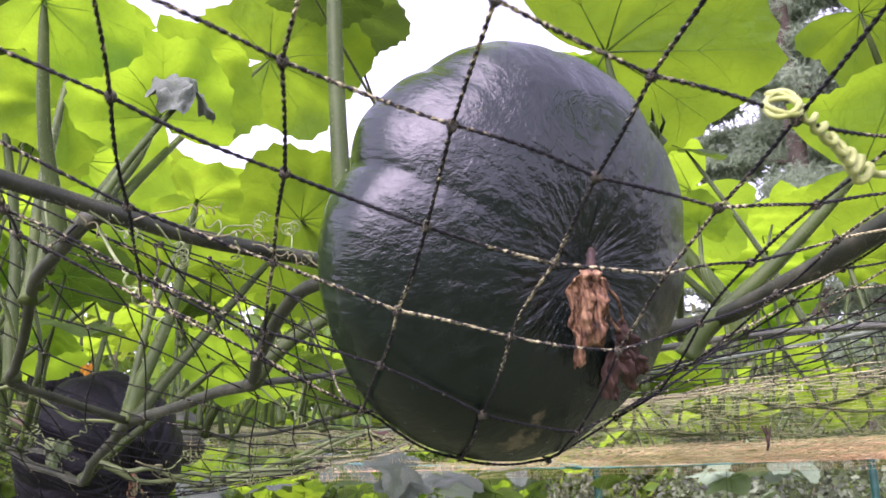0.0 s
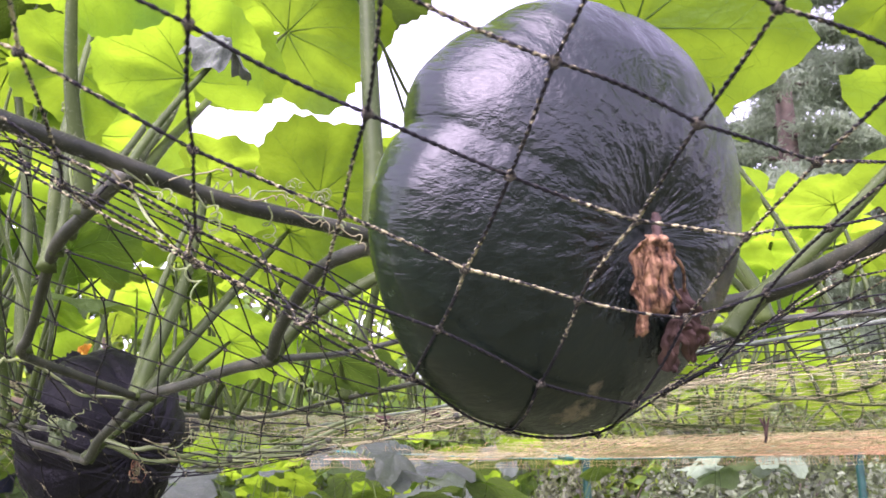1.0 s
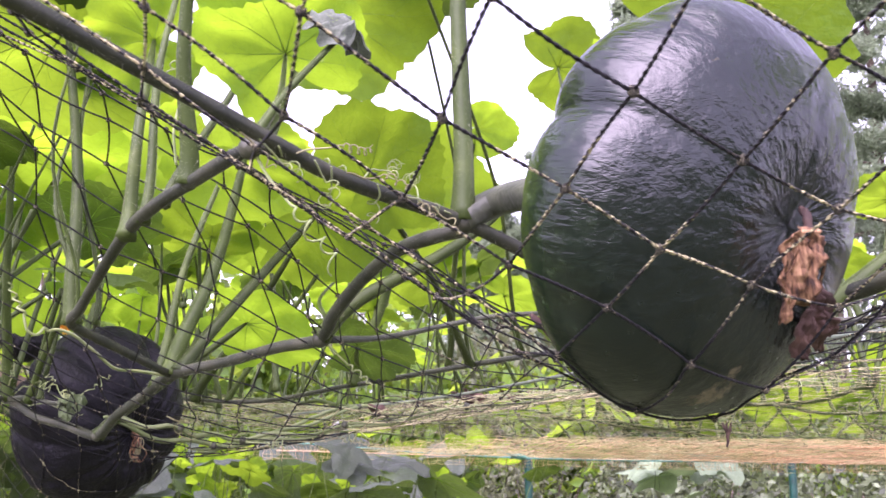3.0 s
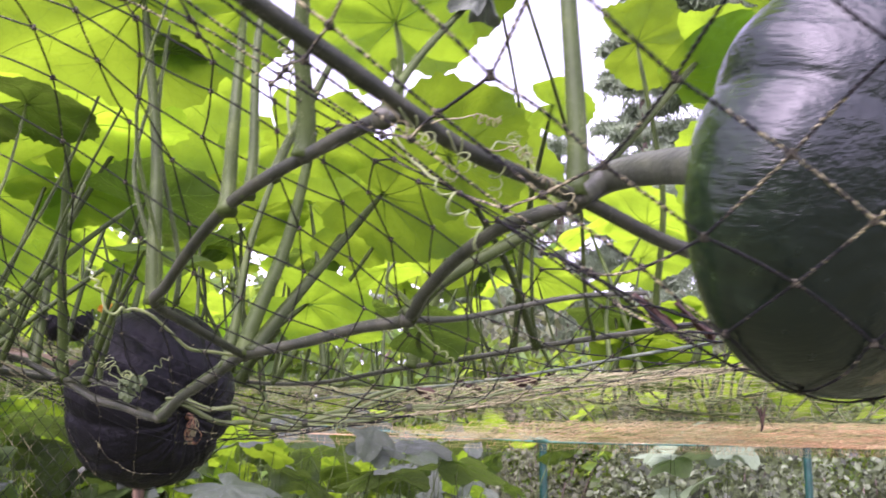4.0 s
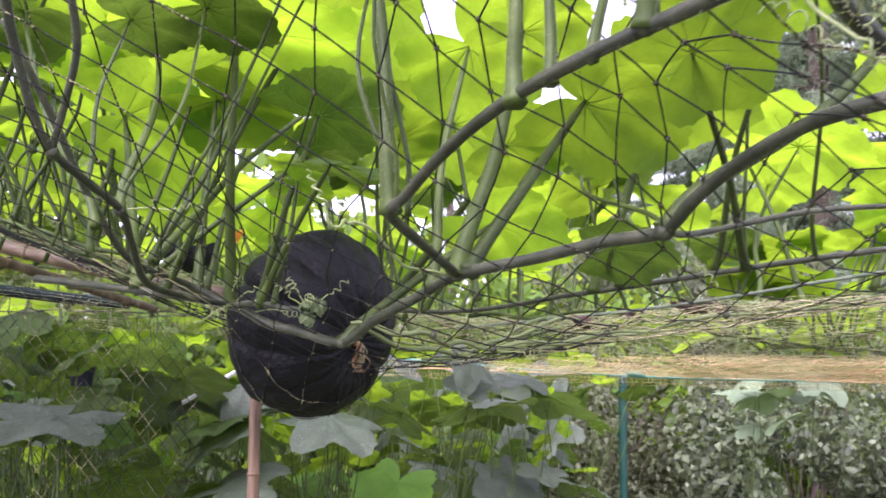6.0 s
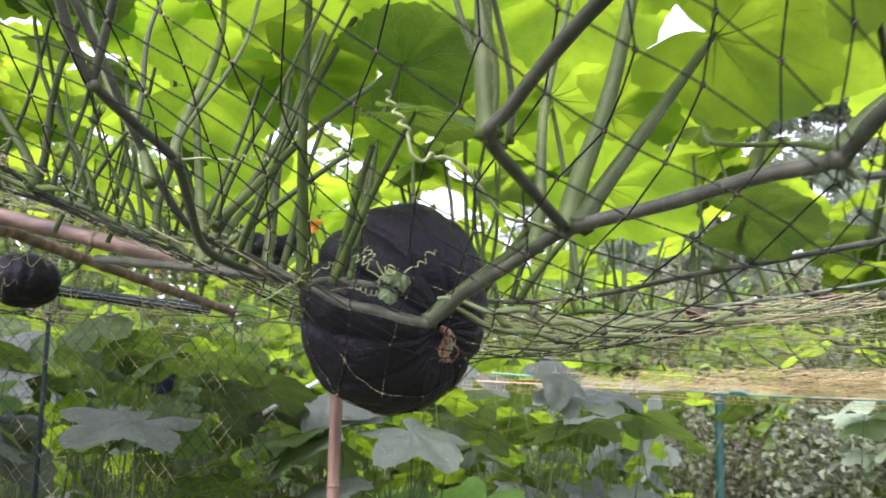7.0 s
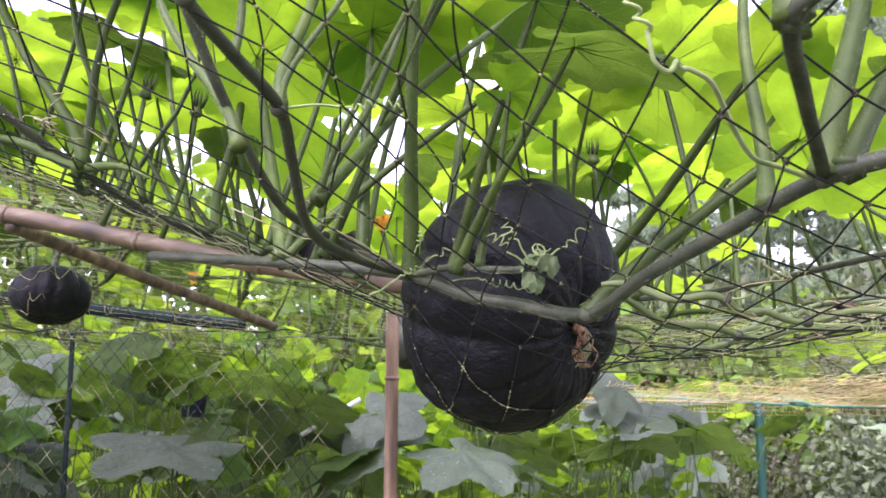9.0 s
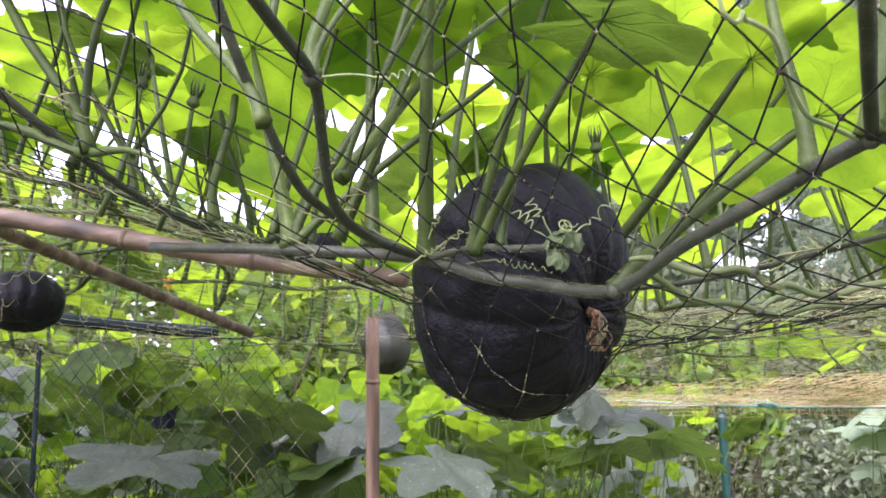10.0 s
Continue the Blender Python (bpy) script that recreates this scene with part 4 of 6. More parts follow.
# ---------------------------------------------------------------- the canopy over the large squash
canopy_vine = thing("squash_vine", "squash vine with large sunlit leaves above the net", "vine", "vines on the net")
vine_stem(canopy_vine, [(0.45, 0.72, 1.53), (0.25, 0.80, 1.535), (0.05, 0.98, 1.52), (-0.12, 1.15, 1.50), (-0.30, 1.42, 1.49), (-0.62, 1.62, 1.53)], 0.0034, 0.0030, 8, 5)
leaf(canopy_vine, (0.25, 0.80, 1.535), (0.150, 0.76, 1.775), 0.125, (0.05, 0.75, 0.66), (0.9, 0.2, 0.2), 0, seed=21, bend=0.03)
leaf(canopy_vine, (-0.02, 1.05, 1.515), (-0.011, 0.87, 1.722), 0.034, (0.0, 0.7, 0.7), (0.9, 0.1, 0.1), 3, seed=25, radius=0.0035)
leaf(canopy_vine, (0.10, 0.93, 1.52), (0.060, 0.84, 1.772), 0.050, (0.1, 0.7, 0.7), (0.9, 0.2, 0.3), 4, seed=26, radius=0.0035)
leaf(canopy_vine, (-0.12, 1.15, 1.50), (-0.07, 1.09, 1.715), 0.105, (0.05, 0.70, 0.7), (0.8, 0.3, 0.1), 0, seed=27, bend=0.03)
leaf(canopy_vine, (0.25, 0.80, 1.535), (0.225, 0.80, 1.632), 0.032, (0.3, 0.6, 0.7), (0.2, 0.2, 0.9), 2, seed=28, radius=0.003)
leaf(canopy_vine, (0.30, 0.78, 1.535), (0.225, 0.82, 1.705), 0.034, (0.2, -0.3, 0.9), (0.9, 0.2, 0.0), 3, BLADES_DARK, seed=29, radius=0.003)
leaf(canopy_vine, (0.40, 0.74, 1.53), (0.30, 0.62, 1.735), 0.055, (0.3, 0.6, 0.7), (0.7, 0.3, 0.2), 1, seed=30, radius=0.004)
leaf(canopy_vine, (0.25, 0.80, 1.535), (0.175, 0.90, 1.71), 0.040, (0.2, 0.6, 0.8), (0.7, 0.3, 0.2), 4, seed=31, radius=0.0035)
leaf(canopy_vine, (-0.10, 1.12, 1.505), (-0.118, 1.06, 1.535), 0.056, (0.1, 0.55, 0.8), (0.7, -0.3, -0.3), 0, BLADES_DARK, seed=32, bend=0.01, radius=0.0035)
leaf(canopy_vine, (-0.35, 1.45, 1.495), (-0.202, 1.30, 1.694), 0.078, (0.1, 0.6, 0.8), (0.7, 0.2, 0.2), 5, seed=33)
leaf(canopy_vine, (-0.30, 1.42, 1.49), (-0.144, 1.30, 1.70), 0.055, (0.2, 0.6, 0.8), (0.8, -0.2, 0.2), 2, seed=34, radius=0.004)

left_vine = thing("squash_vine", "squash vine forking among many upright leaf stalks", "vine", "vines on the net")
vine_stem(left_vine, [(-0.601, 0.767, 1.69), (-0.602, 0.797, 1.648), (-0.596, 0.827, 1.6), (-0.589, 0.847, 1.578), (-0.575, 0.887, 1.562), DY, (-0.560, 0.965, 1.523), (-0.559, 1.01, 1.493), (-0.545, 1.08, 1.485), JL], 0.0040, 0.0038, 8, 6)
vine_stem(left_vine, [(-0.655, 0.90, 1.70), (-0.632, 0.96, 1.630), (-0.616, 1.00, 1.578), (-0.594, 1.052, 1.524), (-0.580, 1.104, 1.511), (-0.552, 1.150, 1.501), JL], 0.0040, 0.0040, 8, 7, "side_stem")
vine_stem(left_vine, [(-0.91, 0.98, 1.69), (-0.835, 1.09, 1.615), (-0.795, 1.16, 1.579), (-0.768, 1.24, 1.558), (-0.742, 1.33, 1.549), (-0.70, 1.40, 1.535), (-0.60, 1.36, 1.510)], 0.0042, 0.0038, 8, 8, "side_stem")
vine_stem(left_vine, [(-0.558, 0.777, 1.687), (-0.56, 0.807, 1.648), (-0.573, 0.827, 1.613), (-0.589, 0.847, 1.578)], 0.0034, 0.0034, 8, 10, "side_stem")
swelling(left_vine, Vector((-0.589, 0.847, 1.578)), 0.0060, 41)
swelling(left_vine, DY, 0.0062, 40)
leaf(left_vine, (-0.552, 1.19, 1.498), (-0.565, 1.31, 1.745), 0.10, (0.0, 0.4, 0.9), (0.5, 0.5, 0.1), 1, radius=0.0058, seed=41, bend=0.004)
leaf(left_vine, (-0.556, 1.02, 1.512), (-0.395, 1.27, 1.765), 0.098, (0.0, 0.6, 0.8), (0.6, 0.3, 0.1), 2, seed=43, radius=0.0042)
leaf(left_vine, (-0.469, 1.102, 1.476), (-0.390, 0.985, 1.600), 0.066, (0.1, -0.1, 0.99), (0.7, 0.3, -0.1), 0, BLADES_DARK, seed=44, radius=0.004)
leaf(left_vine, (-0.572, 1.13, 1.492), (-0.410, 1.10, 1.815), 0.115, (0.0, 0.6, 0.8), (0.3, 0.5, 0.1), 3, seed=45, radius=0.0042)
leaf(left_vine, (-0.62, 1.20, 1.500), (-0.505, 1.25, 1.80), 0.115, (-0.1, 0.5, 0.86), (-0.7, 0.4, 0.1), 4, seed=46, radius=0.0042)
leaf(left_vine, (-0.62, 1.20, 1.500), (-0.427, 1.22, 1.664), 0.052, (0.0, 0.2, 0.97), (0.5, -0.5, 0.0), 1, BLADES_DARK, seed=47, radius=0.004)
leaf(main_vine, (-0.260, 0.612, 1.557), (-0.262, 0.66, 1.708), 0.050, (0.0, 0.6, 0.8), (-0.7, 0.3, 0.2), 5, seed=48, radius=0.0045)
leaf(main_vine, (-0.317, 0.772, 1.521), (-0.322, 0.76, 1.812), 0.065, (0.0, 0.3, 0.95), (-0.5, 0.5, 0.0), 0, BLADES_DARK, seed=49, radius=0.0018)

leaf(canopy_vine, (0.0, 1.02, 1.515), (-0.112, 0.80, 1.650), 0.070, (-0.05, 0.72, 0.68), (0.6, 0.1, 0.9), 1, seed=24, bend=0.03, radius=0.004)

leaf(main_vine, (-0.229, 0.562, 1.566), (-0.178, 0.67, 1.735), 0.056, (0.05, 0.62, 0.78), (0.3, 0.5, 0.3), 3, seed=61, bend=0.01, radius=0.0028)

leaf(main_vine, UPN + Vector((0.004, 0.004, 0.002)), (-0.163, 0.56, 1.66), 0.058, (0.05, 0.70, 0.70), (-0.3, -0.3, 0.9), 2, seed=62, bend=0.004, radius=0.0022)

leaf(main_vine, UPN + Vector((0.006, 0.004, 0.002)), (-0.144, 0.84, 1.814), 0.086, (0.10, 0.72, 0.70), (0.9, -0.05, 0.10), 2, seed=67, bend=0.01, radius=0.0026)
leaf(left_vine, (-0.474, 1.125, 1.478), (-0.410, 1.06, 1.665), 0.075, (0.05, 0.45, 0.85), (0.8, -0.3, 0.05), 1, BLADES_DARK, seed=63, bend=0.02, radius=0.004)
leaf(left_vine, (-0.62, 1.20, 1.500), (-0.690, 1.35, 1.735), 0.110, (-0.1, 0.6, 0.8), (0.5, 0.4, 0.3), 2, seed=64, bend=0.02)
leaf(left_vine, (-0.62, 1.20, 1.500), (-0.660, 1.60, 1.660), 0.100, (0.1, 0.65, 0.75), (-0.5, 0.4, 0.3), 4, seed=65, bend=0.02)

leaf(canopy_vine, (-0.23, 1.40, 1.505), (-0.262, 1.47, 1.765), 0.115, (0.05, 0.6, 0.8), (0.5, 0.35, 0.3), 3, seed=68, bend=0.01, radius=0.0045)
leaf(main_vine, (-0.298, 0.909, 1.482), (-0.262, 1.05, 1.735), 0.088, (0.0, 0.6, 0.8), (0.3, 0.5, 0.2), 1, seed=66, bend=0.01, radius=0.0045)
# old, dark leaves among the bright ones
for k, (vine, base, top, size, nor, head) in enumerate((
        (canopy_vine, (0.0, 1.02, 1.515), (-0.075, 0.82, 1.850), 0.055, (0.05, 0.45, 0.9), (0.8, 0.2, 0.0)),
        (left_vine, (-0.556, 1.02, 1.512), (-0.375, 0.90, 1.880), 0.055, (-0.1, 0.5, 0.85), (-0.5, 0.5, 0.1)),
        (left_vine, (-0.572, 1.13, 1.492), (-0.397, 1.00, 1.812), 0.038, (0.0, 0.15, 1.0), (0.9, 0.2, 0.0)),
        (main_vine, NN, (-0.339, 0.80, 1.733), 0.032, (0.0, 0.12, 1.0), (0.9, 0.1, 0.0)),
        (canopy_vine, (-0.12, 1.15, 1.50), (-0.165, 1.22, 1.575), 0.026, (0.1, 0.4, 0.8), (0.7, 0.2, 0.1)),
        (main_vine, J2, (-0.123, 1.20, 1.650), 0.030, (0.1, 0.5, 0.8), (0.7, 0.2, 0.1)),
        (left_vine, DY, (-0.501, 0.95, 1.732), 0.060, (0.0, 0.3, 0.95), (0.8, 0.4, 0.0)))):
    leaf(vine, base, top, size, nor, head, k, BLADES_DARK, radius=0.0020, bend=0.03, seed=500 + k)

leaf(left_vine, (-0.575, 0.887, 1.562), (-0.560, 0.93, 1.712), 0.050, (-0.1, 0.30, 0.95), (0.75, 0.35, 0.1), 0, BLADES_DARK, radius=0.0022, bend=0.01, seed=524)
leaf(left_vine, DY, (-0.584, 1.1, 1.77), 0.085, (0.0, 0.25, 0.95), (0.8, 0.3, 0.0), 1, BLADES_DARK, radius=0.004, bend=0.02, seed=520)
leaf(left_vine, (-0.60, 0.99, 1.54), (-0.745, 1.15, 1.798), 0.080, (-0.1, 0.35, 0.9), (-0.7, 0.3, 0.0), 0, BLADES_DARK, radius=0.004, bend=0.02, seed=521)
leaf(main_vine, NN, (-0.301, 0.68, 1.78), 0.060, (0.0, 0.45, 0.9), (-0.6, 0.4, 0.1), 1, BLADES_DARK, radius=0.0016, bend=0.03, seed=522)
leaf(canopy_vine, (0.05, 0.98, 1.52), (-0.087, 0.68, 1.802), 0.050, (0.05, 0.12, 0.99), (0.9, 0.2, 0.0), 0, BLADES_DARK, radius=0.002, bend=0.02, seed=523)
# a small wilted, silvery leaf bending over its stalk
wilted = BLADES_DARK[0].copy()
wilted.materials[0] = M_LEAF_GREY
for v in wilted.vertices:
    x, y, z = v.co
    v.co = (x * 0.75, y * 0.8, z - 0.55 * abs(x) - 0.25 * y * y + 0.30 * noise.noise((x * 3, y * 3, 1)) + 0.10 * noise.noise((x * 9, y * 9, 1)))
s = stalk(main_vine, UPN + Vector((0, 0.004, 0.004)), (-0.122, 0.480, 1.645), 0.0024, 0.012, 60)
part("leaf_blade", wilted, s, "small wilted silvery-green leaf", blade_pose((-0.122, 0.480, 1.645), (0.55, -0.55, 0.6), (-0.3, 0.1, 0.9), 0.027))

# tendrils that show singly
for k, (st, way, ln, co, cr) in enumerate((
        (NODE_A + Vector((-0.008, 0, -0.002)), (-0.9, -0.2, 0.35), 0.12, 5, 0.007), (UPN, (0.5, -0.3, -0.75), 0.10, 4, 0.006), (NB + Vector((-0.008, 0.004, 0.012)), (-0.06, 0.05, 1.0), 0.085, 7, 0.0042),
        (JL, (0.7, -0.3, 0.55), 0.07, 3, 0.007), (JL, (0.9, -0.35, -0.1), 0.13, 7, 0.005), (J2, (0.5, 0.2, -0.4), 0.07, 4, 0.004), (JL, (0.2, -0.5, 0.8), 0.06, 4, 0.004), (DY, (0.9, 0.2, 0.1), 0.09, 6, 0.004),
        (Vector((-0.531, 1.09, 1.458)), (0.86, -0.25, 0.45), 0.06, 4, 0.003))):
    tendril(main_vine, st, way, ln, 0.0009, co, cr * 0.7, k + 70)
# a long tendril rising from the joint and ending in a coil
curl = list(smooth_path([(-0.281, 0.88, 1.49), (-0.285, 0.88, 1.491), (-0.303, 0.865, 1.493), (-0.319, 0.85, 1.494), (-0.33, 0.837, 1.504), (-0.337, 0.825, 1.511), (-0.345, 0.812, 1.518), (-0.355, 0.805, 1.521), (-0.36, 0.798, 1.519), (-0.362, 0.795, 1.521), (-0.364, 0.792, 1.517), (-0.367, 0.79, 1.515), (-0.372, 0.787, 1.518), (-0.374, 0.785, 1.525), (-0.375, 0.785, 1.53)], 5))
curl += [Vector(curl[-1]) + Vector((0.0022 * math.sin(a) - 0.0006 * a, 0.0016 * math.cos(a) - 0.0016, 0.0011 * a)) for a in np.linspace(0.3, 22, 90)]
part("tendril", tube_mesh(curl, np.linspace(0.0014, 0.0005, len(curl)), M_TENDRIL, 8), main_vine, "long curling pale green tendril")
# a tangle of tendrils clinging along the main stem
for k in range(16):
    f = k / 15
    p = Vector((-0.172 + 0.120 * f, 0.440 + 0.140 * f, 1.572 - 0.006 * f))
    tendril(main_vine, p, (0.6 - 0.3 * (k % 3), 0.5, -0.45 + 0.25 * (k % 4)), 0.03 + 0.012 * (k % 4), 0.00055, 2 + k % 4, 0.0030 + 0.001 * (k % 3), k + 210, M_STRAW if k % 3 == 0 else None)
# the pale tendril wound about a knot of the net
ring = [Vector((0.091, 0.236, 1.534)) + Vector((math.cos(a) * 0.0044, math.sin(a) * 0.002, math.sin(a) * 0.0036 + 0.0011 * math.sin(1.37 * a))) for a in np.linspace(0, 15, 60)]
part("tendril", tube_mesh(ring, 0.0008, M_TENDRIL_LIME, 8), main_vine, "pale yellow-green tendril wound round the net")
arm = [Vector((0.097 + 0.026 * f, 0.238 + 0.024 * f, 1.5335 - 0.012 * f)) + Vector((math.cos(f * 46) * 0.0014, 0.001, math.sin(f * 46 + 0.8 * math.sin(f * 9)) * 0.0022)) * (0.6 + 0.8 * f) for f in np.linspace(0, 1, 130)]
arm += [Vector((0.123, 0.262, 1.5215)) + Vector((0.012 * f, 0.012 * f, 0.0035 * f)) for f in (0.4, 1, 2, 4)]
part("tendril", tube_mesh(arm, np.linspace(0.0008, 0.0012, len(arm)), M_TENDRIL_LIME, 8), main_vine, "pale yellow-green tendril wound round the net")
bud(main_vine, (-0.345, 1.33, 1.50), (-0.350, 1.32, 1.608), 0.010)
bud(left_vine, (-0.80, 1.25, 1.54), (-0.775, 1.27, 1.665), 0.011)
bud(left_vine, (-0.77, 1.32, 1.54), (-0.735, 1.30, 1.655), 0.011)
bud(canopy_vine, (0.20, 0.80, 1.535), (0.124, 0.512, 1.612), 0.011)
young = wilted.copy()
young.materials[0] = plain("young_leaf", [(0.3, (0.045, 0.075, 0.025)), (0.7, (0.12, 0.16, 0.065))], 60, 0.6)
# the young shoot in front of the black squash
vine_stem(main_vine, [JL, (-0.470, 1.105, 1.480), (-0.442, 1.078, 1.474), (-0.417, 1.058, 1.471)], 0.0032, 0.0022, 6, 9, "side_stem")
for k, (dx, dz, sz, nor, hd) in enumerate(((0.010, 0.010, 0.017, (0.3, -0.6, 0.7), (0.8, 0.1, 0.5)), (-0.004, 0.006, 0.012, (-0.5, -0.5, 0.6), (-0.3, 0.1, 0.8)), (0.002, -0.004, 0.012, (0.1, -0.8, 0.4), (0.3, -0.2, -0.9)))):
    s = stalk(main_vine, (-0.417, 1.058, 1.471), (-0.417 + dx, 1.052, 1.471 + dz), 0.0014, 0.002, 90 + k)
    part("leaf_blade", young, s, "small folded young leaf", blade_pose((-0.417 + dx, 1.052, 1.471 + dz), nor, hd, sz))
for k, (way, ln, cr) in enumerate((((-0.3, -0.3, 0.7), 0.05, 0.006), ((-0.6, -0.2, 0.5), 0.05, 0.005), ((0.5, 0.1, 0.4), 0.07, 0.004), ((0.2, -0.4, 0.2), 0.04, 0.006))):
    tendril(main_vine, (-0.417, 1.058, 1.471), way, ln, 0.0008, 3, cr, k + 170)
leaf(main_vine, (-0.452, 1.088, 1.478), (-0.430, 1.07, 1.60), 0.035, (0.2, 0.5, 0.8), (0.5, 0.3, 0.2), 2, radius=0.0030, bend=0.004, seed=95)
M_BLOSSOM = plain("squash_blossom", [(0.3, (0.75, 0.30, 0.02)), (0.7, (0.85, 0.48, 0.04))], 30, 0.5)
for k, (x, y, z) in enumerate(((-0.600, 1.66, 1.608), (-1.03, 2.20, 1.605))):
    t = thing("squash_blossom", "half-open orange-yellow squash blossom", "flower", "blossoms on the vines")
    base = Vector((x + 0.01, y, float(net_height(x, y)) + 0.005))
    st = part("flower_stalk", tube_mesh(smooth_path([base, (base + Vector((x, y, z))) / 2 + Vector((0.005, 0, 0)), (x, y, z)], 4), 0.002, M_STALK, 6), t)
    rngb = random.Random(k)
    for j in range(5):
        a = j * 1.257
        petal(rngb, Vector((x, y, z)), Vector((math.cos(a) * 0.009, math.sin(a) * 0.009, 0.020)), 0.008, M_BLOSSOM, st, "petal")
# curled dry leaves caught in the net
rngd = random.Random(4)
for k, (x, y) in enumerate(((0.01, 1.33), (0.03, 1.36), (-0.10, 1.42), (-0.04, 1.42), (0.10, 1.5), (0.02, 0.635), (0.05, 0.60), (0.0, 0.66))):
    t = thing("dry_leaf", "curled reddish-brown dead leaf caught in the net", "dead leaf", "dead leaves in the net")
    petal(rngd, Vector((x, y, float(net_height(x, y)) + 0.008)), Vector((0.03, rngd.uniform(-0.02, 0.02), -0.012 if y > 0.8 else -0.022)), 0.012 if y > 0.8 else 0.006, M_DEAD_LEAF, t, "blade")


t = thing("dry_leaf", "shrivelled red-brown dead leaf hanging under the far net", "dead leaf", "dead leaves in the net")
for k in range(3):
    petal(rngd, Vector((0.70 + 0.010 * k, 2.16, float(net_height(0.70, 2.16)) - 0.002)), Vector((0.012 - 0.012 * k, 0, -0.030 - 0.012 * k)), 0.005, M_DEAD_LEAF, t, "blade")

# ---------------------------------------------------------------- the vines farther along the trellis


def far_vine(points, seed, gap=0.11, size=(0.09, 0.13), rise=(0.18, 0.34), lean=0.10, fine=False, skip=None):
    """A vine wandering over the net with a stalk and a leaf at every joint, and tendrils."""
    rng = random.Random(seed)
    v = thing("squash_vine", "leafy squash vine spread over the net", "vine", "vines on the net")
    path = smooth_path(points, 10)
    path = np.c_[path, net_height(path[:, 0], path[:, 1]) + 0.007]
    path[:, 2] += 0.004 * np.sin(np.arange(len(path)) * 0.9)
    f = np.linspace(0, 1, len(path))
    part("stem", tube_mesh(path, (0.0042 - 0.001 * f) * np.minimum(1, 0.25 + 6 * np.minimum(f, 1 - f)), M_STALK, 8, 0.06), v)
    ln = np.r_[0, np.cumsum(np.linalg.norm(np.diff(path, axis=0), axis=1))]
    d = gap * 0.5
    while d < ln[-1]:
        p = Vector([float(np.interp(d, ln, path[:, i])) for i in range(3)])
        a = rng.uniform(0, 6.28)
        h = rng.uniform(*rise)
        top = p + Vector((math.cos(a) * lean, math.sin(a) * lean, h))
        d += gap * rng.uniform(0.75, 1.3)
        if skip and skip(top):
            continue
        tilt = rng.uniform(0.25, 0.75)
        b = rng.gauss(math.pi / 2, 0.9)
        nor = (math.cos(b) * tilt, math.sin(b) * tilt, 1.0)
        c = rng.uniform(0, 6.28)
        kind = rng.randrange(6)
        leaf(v, p, top, rng.uniform(*size), nor, (math.cos(c), math.sin(c), -0.2), kind, BLADES_DARK if rng.random() < 0.06 else None, rng.uniform(0.0034, 0.0054), 0.03, rng.randrange(9999), fine)
        if rng.random() < 0.3:
            tendril(v, p, (rng.uniform(-1, 1), rng.uniform(-1, 1), rng.uniform(0, 0.8)), rng.uniform(0.06, 0.14), 0.0008, rng.randint(2, 6), 0.007, rng.randrange(999))
    return v


def over_gap(p):
    """Open sky over the large squash."""
    side, rise = (p.x + 0.14) / p.y, (p.z - 1.43) / p.y
    return (p.x > -0.30 and p.y < 1.25) or (-0.15 < side < 0.24 and rise > 0.22 and p.y < 2.6)


for k, pts in enumerate((
        [(-0.62, 1.20), (-0.72, 1.35), (-0.95, 1.40), (-1.25, 1.35)], [(-0.70, 1.10), (-0.85, 1.15), (-1.05, 1.05), (-1.30, 1.10)], [(-0.55, 1.35), (-0.75, 1.55), (-1.05, 1.65), (-1.5, 1.7)],
        [(-0.30, 1.35), (-0.35, 1.60), (-0.55, 1.85), (-0.9, 2.05), (-1.4, 2.1)], [(-0.05, 1.45), (-0.20, 1.75), (-0.30, 2.1), (-0.6, 2.5), (-1.1, 2.7)], [(0.30, 1.30), (0.20, 1.7), (0.05, 2.2), (-0.1, 2.7)],
        [(0.55, 1.20), (0.70, 1.6), (0.60, 2.1), (0.75, 2.6)], [(-1.0, 1.85), (-1.3, 2.3), (-1.7, 2.5)], [(0.95, 1.1), (1.1, 1.6), (1.25, 2.3)], [(-0.45, 1.55), (-0.40, 1.95), (-0.2, 2.35), (0.2, 2.6)],
        [(-0.82, 1.22), (-0.9, 1.5), (-0.85, 1.9), (-1.0, 2.4)], [(-1.3, 1.45), (-1.5, 1.2), (-1.8, 1.1)], [(0.2, 2.0), (0.5, 2.4), (0.9, 2.7)], [(-0.9, 2.6), (-0.4, 2.9), (0.2, 3.1)], [(0.45, 1.55), (0.75, 1.9), (1.2, 2.0)], [(-1.9, 2.0), (-1.6, 2.6), (-1.2, 3.0)], [(0.4, 2.3), (0.9, 2.6), (1.5, 2.8)], [(0.3, 2.9), (0.9, 3.2), (1.7, 3.2)], [(1.3, 1.8), (1.7, 2.4), (2.0, 3.0)], [(0.5, 3.4), (1.1, 3.45), (1.9, 3.4)], [(0.7, 3.0), (1.3, 3.05), (2.1, 3.1)], [(1.0, 2.2), (1.5, 2.5), (2.2, 2.6)], [(-0.95, 1.86), (-1.25, 1.95), (-1.7, 2.0)], [(-1.02, 1.82), (-1.2, 1.9), (-1.5, 1.86)])):
    far_vine(pts, 100 + k, 0.15 if k == 1 else 0.118 if k < 4 or k > 8 else 0.125, (0.075, 0.125), (0.08, 0.20) if 15 < k < 22 else (0.22, 0.36), skip=over_gap)

